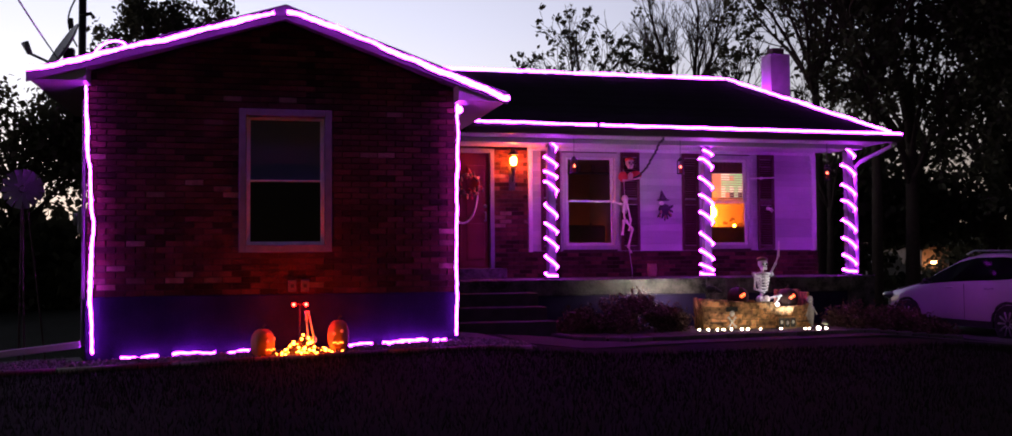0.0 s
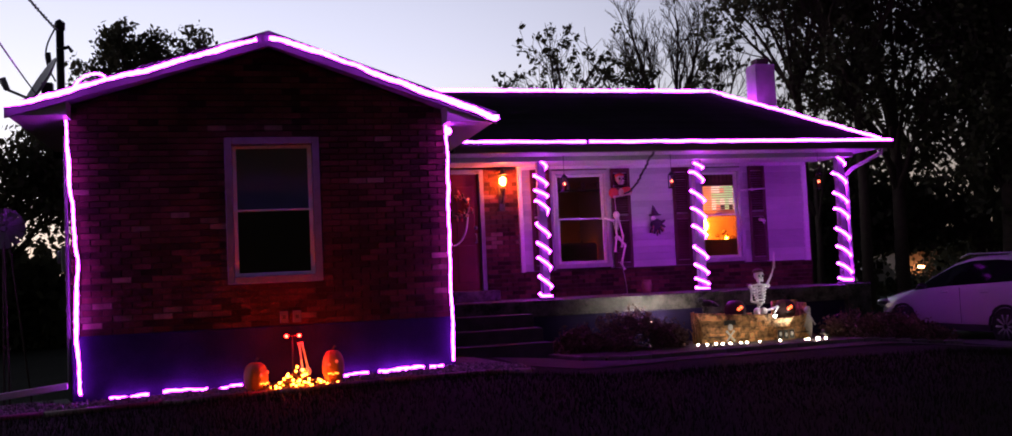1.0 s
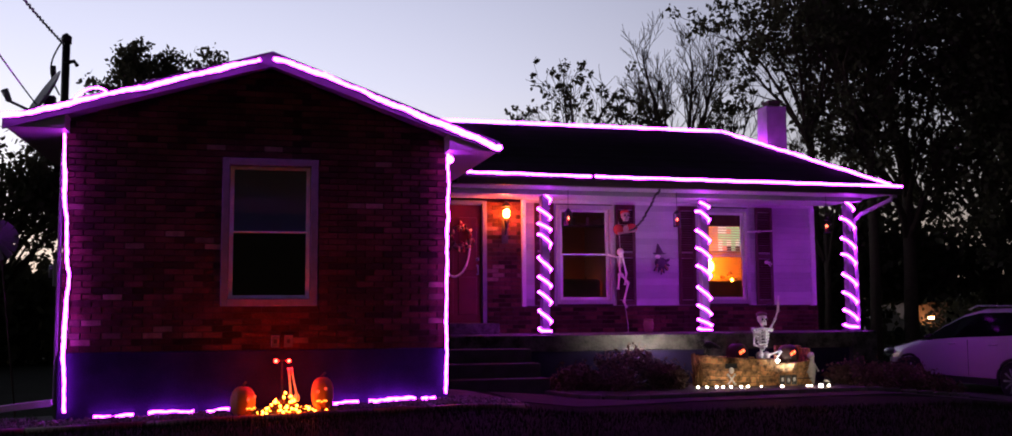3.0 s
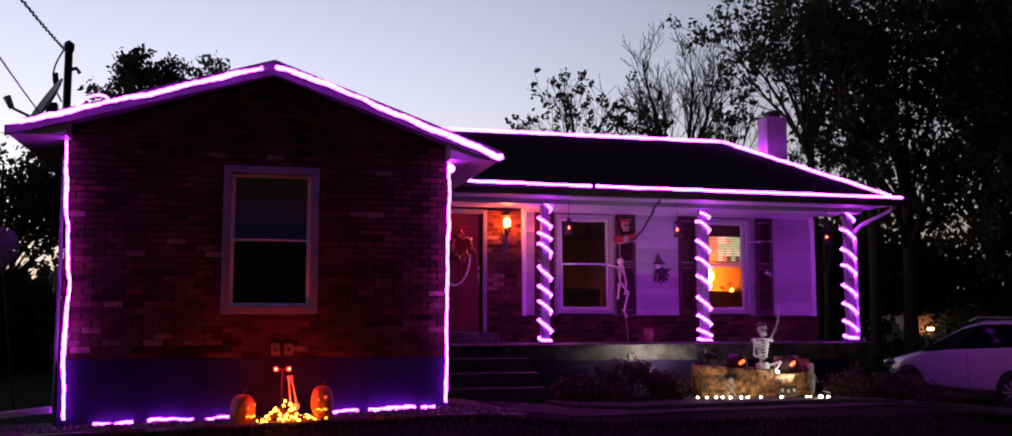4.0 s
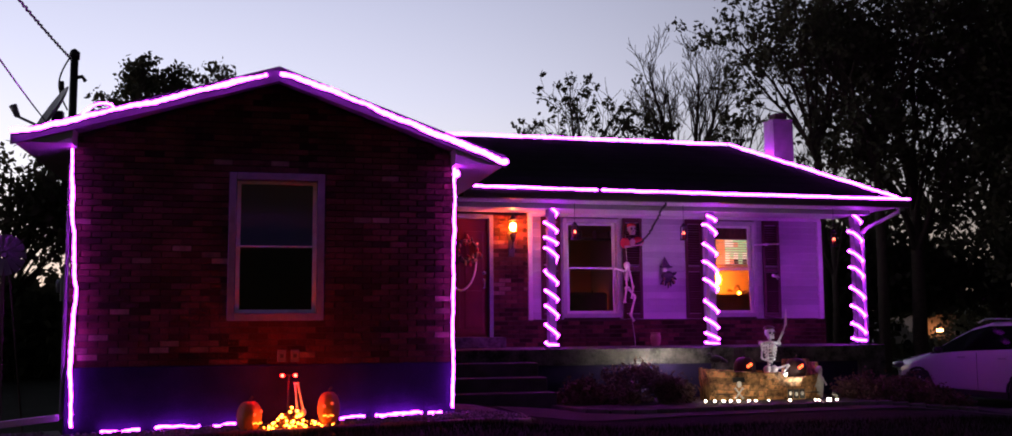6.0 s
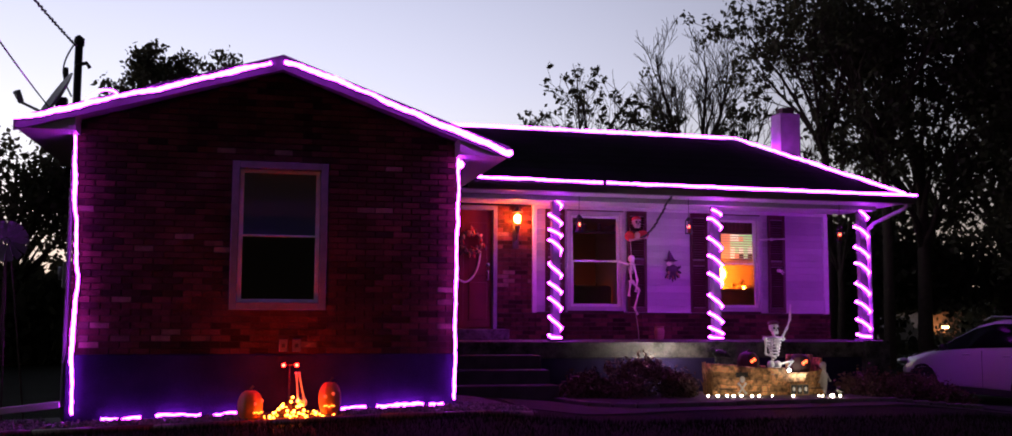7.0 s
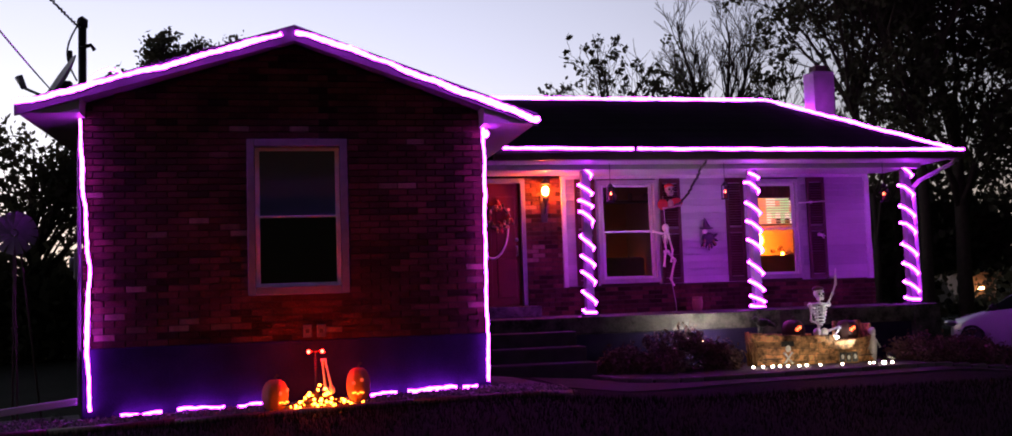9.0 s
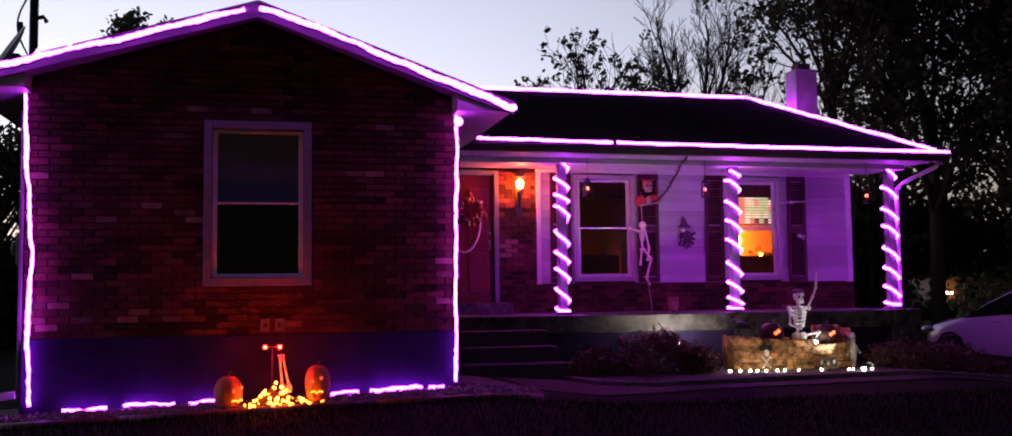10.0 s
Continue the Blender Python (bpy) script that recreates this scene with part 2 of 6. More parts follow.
# ---- roofs ----
def slab(bm, p, q, y0, y1, t):
    prism(bm, [(p[0], p[1]), (q[0], q[1]), (q[0], q[1] - t), (p[0], p[1] - t)], "y", y0, y1)


wing_roof_end = GUTTER_Y + (APEX_Z - GUTTER_Z) / MSLOPE
bm = bmesh.new()
slab(bm, (EAVE_X0, rake_z(EAVE_X0)), (APEX_X, APEX_Z), RAKE_Y + 0.02, wing_roof_end + 0.3, 0.06)
slab(bm, (APEX_X, APEX_Z), (EAVE_X1, rake_z(EAVE_X1)), RAKE_Y + 0.02, wing_roof_end + 0.3, 0.06)
tagged(obj("roof_wing", bm, SHINGLE), "dark shingle gable roof of the front wing", "roof", kind="structure")
bm = bmesh.new()
prism(bm, [(GUTTER_Y, GUTTER_Z), (RIDGE_Y, RIDGE_Z), (2 * RIDGE_Y - GUTTER_Y, GUTTER_Z), (2 * RIDGE_Y - GUTTER_Y, GUTTER_Z - 0.1), (RIDGE_Y, RIDGE_Z - 0.1), (GUTTER_Y, GUTTER_Z - 0.1)], "x", ROOF_X0, ROOF_X1)
main_roof = tagged(obj("roof_main", bm, SHINGLE), "long dark shingle gable roof", "roof", kind="structure")

# rake boards, eave boxes and soffits of the wing
for x_end, side in ((EAVE_X0, -1), (EAVE_X1, 1)):
    bm = bmesh.new()
    z_e = rake_z(x_end)
    prism(bm, [(APEX_X, APEX_Z + 0.015), (x_end, z_e + 0.015), (x_end, z_e - 0.12), (APEX_X, APEX_Z - 0.15)], "y", RAKE_Y - 0.02, RAKE_Y + 0.02)
    tagged(obj("trim_rake", bm, DIMMED_WHITE), "white metal rake board under the gable roof edge", "trim", kind="structure")
    bm = bmesh.new()
    wall_x = WX0 if side < 0 else WX1
    prism(bm, [(x_end - side * 0.01, z_e - 0.065), (x_end - side * 0.01, z_e - 0.085), (wall_x - side * 0.03, z_e - 0.085), (wall_x - side * 0.03, rake_z(wall_x) - 0.065)], "y", RAKE_Y + 0.025, wing_roof_end)
    tagged(obj("trim_eave_box", bm, WHITE), "white boxed eave of the wing", "trim", kind="structure")
    bm = bmesh.new()
    prism(bm, [(wall_x - side * 0.03, rake_z(wall_x) - 0.062), (APEX_X, APEX_Z - 0.062), (APEX_X, APEX_Z - 0.09), (wall_x - side * 0.03, rake_z(wall_x) - 0.09)], "y", RAKE_Y + 0.025, 0.05)
    tagged(obj("trim_rake_soffit", bm, DIMMED_WHITE), "white soffit under the gable overhang", "trim", kind="structure")

# ---- porch ----
bm = bx((WX1, 2.92, 0.34, 7.5, PW + 0.02, FLOOR))
tagged(obj("porch_floor", bm, CONCRETE, 0.015), "weathered concrete porch slab", "floor", kind="structure")
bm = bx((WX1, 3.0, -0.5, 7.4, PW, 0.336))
tagged(obj("porch_foundation", bm, FOUNDATION), "painted block wall under the porch slab, tinted with rope glow", "foundation", kind="structure")
bm = bx((WX1, GUTTER_Y + 0.08, 2.735, ROOF_X1 - 0.06, PW, 2.765))
tagged(obj("ceiling_porch", bm, WHITE), "white porch ceiling", "ceiling", kind="structure")
bm = bx((WX1, 3.09, 2.66, 7.45, 3.31, 2.732))
tagged(obj("beam_porch", bm, WHITE, 0.006), "white painted porch beam over the posts", "beam", kind="structure")

# back wall of the porch with a door and two windows
DOOR = (0.58, 1.47, FLOOR, 2.66)
PW1 = (2.72, 3.61, 1.09, 2.61)
PW2 = (5.18, 6.07, 1.09, 2.61)
holes = (DOOR, PW1, PW2)
xs = [WX1 - 0.2] + [v for h in holes for v in h[:2]] + [7.36]
bm = bmesh.new()
for i in range(len(xs) - 1):
    h = next((h for h in holes if abs(h[0] - xs[i]) < 1e-6), None)
    if h is None:
        box(bm, xs[i], PW + 0.05, -0.3, xs[i + 1], PW + 0.2, 2.735)
    else:
        box(bm, xs[i], PW + 0.05, -0.3, xs[i + 1], PW + 0.2, h[2])
        box(bm, xs[i], PW + 0.05, h[3], xs[i + 1], PW + 0.2, 2.735)
wall_porch = tagged(obj("wall_porch", bm, MORTAR), "porch wall of white siding over a brick skirt", "wall", kind="structure")
bm = bx((7.16, PW + 0.2, -0.6, 7.36, 13.0, 2.75), (WX0 + 0.2, 12.8, -0.6, 7.16, 13.0, 2.75))
prism(bm, [(PW + 0.2, 2.75), (13.0, 2.75), (RIDGE_Y, RIDGE_Z - 0.2)], "x", 7.16, 7.36)
tagged(obj("wall_east", bm, BRICK), "brick end and back walls of the house", "wall", kind="structure")
# rooms behind
bm = bx((WX1, PW + 0.2, FLOOR - 0.1, 7.16, 12.8, FLOOR))
tagged(obj("floor_inside", bm, WOOD), "dark wooden floor inside", "floor", kind="structure")
bm = bx((WX1, 8.0, FLOOR, 4.45, 8.1, 2.735), (4.45, 6.4, FLOOR, 7.16, 6.5, 2.69), (4.35, PW + 0.2, FLOOR, 4.45, 8.0, 2.735), (WX1, PW + 0.2, 2.69, 7.16, 8.0, 2.735))
tagged(obj("wall_inside", bm, PLASTER), "tan inside walls and ceiling of the front rooms", "wall", kind="structure")
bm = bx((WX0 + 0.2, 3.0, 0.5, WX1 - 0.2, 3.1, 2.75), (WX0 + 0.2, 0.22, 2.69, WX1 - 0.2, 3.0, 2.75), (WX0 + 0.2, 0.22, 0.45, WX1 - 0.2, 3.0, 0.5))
tagged(obj("wall_wing_inside", bm, INSIDE_DARK), "wing room walls darkened in colour to look unlit", "wall", kind="structure")

# ---- LED ropes ----
def rope(pts, label, r=0.02, wobble=0.008, lumps=0.3, backed=0.0):
    """A light rope through pts: uneven, a little thicker where it bunches; backed: how far round its rear faces are
    made dark, to keep light off the wall.
    """
    out, rs = [], []
    for a, b in zip(pts, pts[1:]):
        a, b = Vector(a), Vector(b)
        n = max(2, int((b - a).length / 0.045))
        for i in range(n):
            p = a.lerp(b, i / n)
            out.append(p + wobble * Vector((noise.noise(p * 4.1), 0, noise.noise(p * 4.1 + Vector((9, 4, 2))))) + 0.5 * wobble * Vector((noise.noise(p * 13.0), 0, noise.noise(p * 13.0 + Vector((5, 5, 2))))))
            rs.append(r * (1 + lumps * noise.noise(p * 2.3 + Vector((3, 1, 7))) * 1.6 + 0.26 * (i % 2)))
    out.append(Vector(pts[-1]))
    rs.append(r)
    o = obj("led_rope", tb(out, rs, 8), LED)
    if backed:
        o.data.materials.append(ROPE_BACK)
        for f in o.data.polygons:
            if f.normal.y > backed:
                f.material_index = 1
    return tagged(o, label, "light rope", group="violet light ropes")


RY = RAKE_Y - 0.045
rope([(EAVE_X0 + 0.01, RY, rake_z(EAVE_X0) + 0.0), (-4.2, RY, rake_z(-4.2) - 0.035), (APEX_X - 0.13, RY, APEX_Z - 0.09)], "glowing violet light rope along the gable edge", 0.024, 0.02, 0.5, 0.3)
rope([(APEX_X + 0.0, RY, APEX_Z - 0.085), (APEX_X + 0.16, RY, APEX_Z - 0.09), (EAVE_X1 - 0.06, RY, rake_z(EAVE_X1 - 0.06) - 0.065), (EAVE_X1 + 0.01, RY, rake_z(EAVE_X1) - 0.045)], "glowing violet light rope along the gable edge", 0.026, 0.02, 0.4, 0.3)
rope([(-4.055, -0.05, 2.81), (-4.02, -0.05, 1.9), (-3.98, -0.05, 1.3), (-4.0, -0.05, 0.5), (-3.97, -0.05, -0.08)], "glowing violet light rope down the wall corner", 0.0155, 0.016, 0.3, 0.45)
rope([(0.03, -0.05, 2.725), (0.01, -0.05, 1.5), (0.0, -0.05, 0.02)], "glowing violet light rope down the wall corner", 0.0135, 0.02, 0.3, 0.5)
rope([(0.045, -0.06, 2.70), (0.075, -0.06, 2.665), (0.05, -0.06, 2.63), (0.02, -0.06, 2.65), (0.03, -0.06, 2.69)], "small coil of violet light rope at the corner head", 0.016, 0.01, 0.3, 0.45)
rope([(0.78, GUTTER_Y - 0.12, GUTTER_Z + 0.045), (2.62, GUTTER_Y - 0.12, GUTTER_Z + 0.03)], "glowing violet light rope on the porch gutter", 0.017)
rope([(2.68, GUTTER_Y - 0.12, GUTTER_Z + 0.03), (ROOF_X1 + 0.03, GUTTER_Y - 0.12, GUTTER_Z + 0.01)], "glowing violet light rope on the porch gutter", 0.017)
rope([(-1.0, RIDGE_Y - 0.05, RIDGE_Z + 0.03), (7.72, RIDGE_Y - 0.05, RIDGE_Z + 0.03)], "glowing violet light rope along the roof ridge", 0.026)
rope([(ROOF_X1, RIDGE_Y - 0.1, RIDGE_Z + 0.02), (ROOF_X1, GUTTER_Y + 0.15, main_z(GUTTER_Y + 0.15) + 0.03)], "glowing violet light rope down the roof end", 0.022, 0.014)
for a, b in ((-3.67, -3.3), (-3.15, -2.7), (-2.58, -2.34), (-1.25, -0.98), (-0.87, -0.35), (-0.28, -0.13)):
    rope([(a, -0.075, ground_z(a, -0.075) + 0.05), (b, -0.075, ground_z(b, -0.075) + 0.055)], "glowing violet light rope lying along the wall foot", 0.015, 0.025, 0.6)

# porch posts with a rope wound round each
POSTS = ((2.115, (325, 355, 377, 393, 433, 460, 483, 513, 540)), (4.69, (337, 352, 386, 413, 442, 478, 505, 527, 541)), (7.24, (330, 361, 395, 420, 456, 485, 514, 538)))
for x, turns in POSTS:
    post = thing("porch_post", "white square porch post wound with a light rope", "post", (x, 3.2, FLOOR), "porch posts")
    part("shaft", bx((-0.062, -0.062, 0.04, 0.062, 0.062, 2.08)), POST_PAINT, post, bevel=0.012)
    part("base", bx((-0.1, -0.1, 0.0, 0.1, 0.1, 0.04)), POST_PAINT, post, bevel=0.006)
    zs = [2.75 - (q - 322) * 0.00968 for q in turns]
    path = []
    h = 0.079
    for za, zb in zip(zs, zs[1:]):
        drop = min(0.125, 0.5 * (za - zb))
        back = (za - zb) - drop
        path += [(x - h, 3.2 - h, za), (x, 3.2 - h - 0.005, za - drop * 0.45), (x + h, 3.2 - h, za - drop), (x + h, 3.2 + h, za - drop - back * 0.4), (x - h, 3.2 + h, za - drop - back * 0.8)]
    path += [(x - h, 3.2 - h, zs[-1]), (x + h, 3.2 - h, zs[-1] - 0.01)]
    tagged(obj("led_rope", tb(path, 0.020, 6), LED), "glowing violet light rope wound round the porch post", "light rope", group="violet light ropes")

# ---- more materials ----
GRAVEL = mat("pale_gravel", (0.15, 0.138, 0.138), 0.9, scale=9, amount=0.6, bump=1.0, fine=45, spec=0.3)
BONE = mat("plastic_bone", (0.8, 0.78, 0.72), 0.5, scale=12, amount=0.2, bump=0.1)
PUMPKIN = mat("orange_foam_pumpkin", (0.55, 0.17, 0.03), 0.6, scale=8, amount=0.25, bump=0.1)
STRAW = mat("printed_plank_board", (0.62, 0.33, 0.14), 0.75, scale=13, amount=0.8, bump=0.4, rand=0.42, hard=0.13, fine=50, world_grain=True)
CAR_WHITE = mat("white_car_paint", (0.5, 0.5, 0.54), 0.25, scale=2, amount=0.04, bump=0.0, coat=0.6)
CAR_GLASS = mat("dark_car_glass", (0.004, 0.004, 0.005), 0.06, scale=2, amount=0.1, bump=0.0, spec=0.02)
RUBBER = mat("tyre_rubber", (0.02, 0.02, 0.02), 0.85, scale=10, amount=0.2, bump=0.2)
ALLOY = mat("alloy_wheel", (0.5, 0.5, 0.52), 0.3, metal=0.9, scale=6, amount=0.1, bump=0.02)
RED_CLOTH = mat("red_cloth", (0.5, 0.05, 0.05), 0.85, scale=20, amount=0.3, bump=0.3)
STEEL = mat("grey_galvanised_metal", (0.3, 0.3, 0.32), 0.45, metal=0.5, scale=6, amount=0.25, bump=0.05)
PURPLE_CLOTH = mat("purple_cloth", (0.05, 0.02, 0.06), 0.85, scale=20, amount=0.4, bump=0.3)
BLIND = mat("grey_roller_blind", (0.05, 0.10, 0.11), 0.9, scale=4, amount=0.12, bump=0.05)
SHRUB = mat("rusty_shrub_leaf", (0.15, 0.08, 0.06), 0.8, scale=3, amount=0.4, bump=0.0, rand=0.4)
FAR_WALL = mat("pale_house_wall", (0.40, 0.30, 0.24), 0.8, scale=1, amount=0.15, bump=0.05)
CLAY = mat("clay_pot", (0.3, 0.16, 0.12), 0.8, scale=8, amount=0.25, bump=0.1)
TRIM_GREY = mat("grey_blue_trim", (0.20, 0.22, 0.25), 0.7, scale=10, amount=0.25, bump=0.15)
AMBER = glow("amber_bulb", (1.0, 0.115, 0.014), 400.0)
ORANGE_BULB = glow("orange_bulb", (1.0, 0.14, 0.01), 48.0)
SPOT_BULB = glow("white_spot_bulb", (1.0, 0.92, 0.85), 110.0)
LENS_GLOW = glow("white_spot_lens", (1.0, 0.84, 0.75), 760.0)
WHITE_BULB = glow("cool_white_bulb", (1.0, 0.82, 0.60), 80.0)
RED_BULB = glow("red_bulb", (1.0, 0.0016, 0.001), 520.0)
CANDLE = glow("flame_bulb", (1.0, 0.12, 0.05), 9.0)
SHADE_GLOW = glow("lit_lamp_shade", (1.0, 0.22, 0.012), 120.0)
SCREEN_A = glow("screen_green", (0.2, 0.62, 0.33), 1.2)
SCREEN_B = glow("screen_pale", (0.75, 0.78, 0.7), 1.1)
SCREEN_C = glow("screen_orange", (0.7, 0.28, 0.12), 0.8)
HOUSE_LAMP = glow("far_house_lamp", (1.0, 0.42, 0.16), 24.0)
FACE_GLOW = glow("lit_pumpkin_face", (1.0, 0.24, 0.02), 4.0)
DIM_EYE = glow("dim_red_eye", (1.0, 0.08, 0.02), 0.8)


# ---- windows and door ----
def window(name, r, y, trim, trim_mat, label, sash_mat=TRIM, f=0.055, rail=0.032):
    x0, x1, z0, z1 = r
    w = tagged(new(name), label, "window", kind="structure")
    fr = bx((x0 - trim, y - 0.03, z0 - trim, x0 + 0.012, y + 0.06, z1 + trim), (x1 - 0.012, y - 0.03, z0 - trim, x1 + trim, y + 0.06, z1 + trim),
            (x0 + 0.012, y - 0.03, z1 - 0.012, x1 - 0.012, y + 0.06, z1 + trim))
    part("casing", fr, trim_mat, w, bevel=0.006)
    part("window_sill", bx((x0 + 0.012, y - 0.045, z0 - trim, x1 - 0.012, y + 0.06, z0 + 0.015)), trim_mat, w, bevel=0.006)
    a, b, c, d, m = x0 + 0.015, x1 - 0.015, z0 + 0.018, z1 - 0.015, (z0 + z1) / 2
    for nm, za, zb, yy in (("lower_sash", c, m + rail / 2, y + 0.02), ("upper_sash", m - rail / 2, d, y + 0.058)):
        low, high = (f * 0.8, rail) if nm == "lower_sash" else (rail, f * 0.8)
        s = part(nm, bx((a, yy, za, a + f, yy + 0.035, zb), (b - f, yy, za, b, yy + 0.035, zb), (a + f, yy, za, b - f, yy + 0.035, za + low), (a + f, yy, zb - high, b - f, yy + 0.035, zb)), sash_mat, w, bevel=0.004)
        p = part("pane", bx((a + f - 0.005, yy + 0.014, za + 0.012, b - f + 0.005, yy + 0.02, zb - 0.012)), GLASS, s)
        p.visible_shadow = False
    return w


window("window_1", WIN, 0.0, 0.065, TRIM_GREY, "white double-hung window in grey-blue trim, room unlit", SASH_BLUED, 0.045, 0.02)
window("window_2", PW1, PW, 0.05, CASING, "white double-hung porch window, dim room behind")
window("window_3", PW2, PW, 0.05, CASING, "white double-hung porch window, lamp-lit room behind")
blind = thing("roller_blind", "grey roller blind half drawn behind the wing window", "blind", (0, 0, 0))
part("cloth", bx((WIN[0] + 0.03, 0.1, 1.80, WIN[1] - 0.03, 0.104, WIN[3] + 0.02)), BLIND, blind)
part("roller", tb([(WIN[0], 0.122, WIN[3]), (WIN[1], 0.122, WIN[3])], 0.018), BLIND, blind)

door = tagged(new("door_1"), "closed dark red panelled front door", "door", kind="structure")
leaf = part("leaf", bx((DOOR[0] + 0.03, PW + 0.07, FLOOR + 0.17, DOOR[1] - 0.03, PW + 0.12, DOOR[3] - 0.03)), DOOR_RED, door)
for px in (DOOR[0] + 0.1, DOOR[0] + 0.48):
    for pz, ph in ((FLOOR + 0.3, 0.6), (FLOOR + 1.0, 0.85)):
        part("panel", bx((px, PW + 0.058, pz, px + 0.3, PW + 0.075, pz + ph)), DOOR_RED, door, bevel=0.012)
part("casing", bx((DOOR[0] - 0.03, PW - 0.02, FLOOR + 0.15, DOOR[0] + 0.03, PW + 0.12, DOOR[3] + 0.04), (DOOR[1] - 0.03, PW - 0.02, FLOOR + 0.15, DOOR[1] + 0.04, PW + 0.12, DOOR[3] + 0.04),
                  (DOOR[0] + 0.03, PW - 0.02, DOOR[3] - 0.03, DOOR[1] - 0.03, PW + 0.12, DOOR[3] + 0.04)), TRIM_GREY, door, "pale grey-blue door casing", bevel=0.006)
hb = bmesh.new()
tube(hb, [(1.37, PW + 0.07, 1.52), (1.37, PW + 0.0, 1.52), (1.37, PW - 0.0, 1.66), (1.37, PW + 0.07, 1.66)], 0.012)
ball(hb, (1.37, PW + 0.03, 1.76), 0.03)
part("door_handle", hb, STEEL, door, "dull metal handle")
tagged(obj("door_step", bx((0.06, 4.02, FLOOR + 0.002, 1.62, PW + 0.02, FLOOR + 0.165)), CONCRETE, 0.012), "concrete step below the front door", "step", kind="structure")

# front steps
steps = tagged(new("steps_1"), "worn concrete steps up to the porch", "steps", kind="structure")
for i, (y0, z1) in enumerate(((2.55, 0.40), (2.2, 0.215), (1.85, 0.03))):
    part("step", bx((0.2 - 0.02 * i, y0, -0.45, 1.72 + 0.03 * i, 2.92 if i == 0 else (2.55, 2.2)[i - 1], z1)), STEP_CONCRETE, steps, bevel=0.012)


# ---- trim, gutter, downspouts ----
bm = bmesh.new()
prism(bm, [(GUTTER_Y + 0.02, GUTTER_Z - 0.005), (GUTTER_Y - 0.13, GUTTER_Z - 0.005), (GUTTER_Y - 0.13, GUTTER_Z - 0.05), (GUTTER_Y - 0.10, GUTTER_Z - 0.115), (GUTTER_Y + 0.02, GUTTER_Z - 0.115)], "x", 0.66, ROOF_X1 + 0.03)
tagged(obj("gutter", bm, mat("brown_gutter", (0.06, 0.045, 0.045), 0.5, scale=4, amount=0.3), 0.006), "dark metal gutter along the porch eave", "gutter", kind="structure")
tagged(obj("trim_frieze", bx((2.15, PW - 0.015, 2.685, 7.36, PW + 0.05, 2.734)), TRIM), "white frieze board under the porch ceiling", "trim", kind="structure")
tagged(obj("trim_corner", bx((2.09, PW - 0.02, 1.005, 2.16, PW + 0.05, 2.734)), TRIM, 0.004), "white siding corner strip", "trim", kind="structure")
tagged(obj("trim_corner", bx((7.28, PW - 0.02, 1.005, 7.37, PW + 0.14, 2.68)), TRIM, 0.004), "white siding corner strip", "trim", kind="structure")
tagged(obj("trim_rake_end", (lambda b: (prism(b, [(GUTTER_Y, GUTTER_Z - 0.02), (RIDGE_Y, RIDGE_Z - 0.02), (RIDGE_Y, RIDGE_Z - 0.16), (GUTTER_Y, GUTTER_Z - 0.16)], "x", ROOF_X1 - 0.03, ROOF_X1 + 0.012), b)[1])(bmesh.new()), WHITE), "white rake board at the roof end", "trim", kind="structure")
ds = thing("downspout", "white metal downspout at the wing corner, turned along the ground", "downspout")
part("pipe", bx((-4.105, 0.02, 0.0, -4.065, 0.07, 2.66)), DIMMED_WHITE, ds, bevel=0.012)
part("outlet", (lambda b: (box(b, -0.035, -0.03, -1.0, 0.035, 0.03, 0.0, Matrix.Translation((-4.1, 0.015, 0.02)) @ Matrix.Rotation(radians(84), 4, "Y")), b)[1])(bmesh.new()), WHITE, ds, bevel=0.01)
ds = thing("downspout", "pale downspout bent from the gutter to the porch post", "downspout")
part("elbow", tb([(7.66, GUTTER_Y - 0.04, 2.73), (7.64, GUTTER_Y + 0.0, 2.66), (7.42, 3.1, 2.46), (7.38, 3.2, 2.38)], 0.032), WHITE, ds)
part("pipe", tb([(7.38, 3.2, 2.4), (7.38, 3.2, 0.62)], 0.032), WHITE, ds)
tagged(obj("post_footing", bx((7.06, 2.9, -0.4, 7.5, 3.35, FLOOR + 0.012)), CONCRETE, 0.015), "concrete footing under the end post", "footing", kind="structure")


tagged(obj("post_footing", bx((4.52, 2.86, -0.4, 4.88, 2.915, FLOOR + 0.006)), CONCRETE, 0.015), "concrete footing at the slab edge below the middle post", "footing", kind="structure")


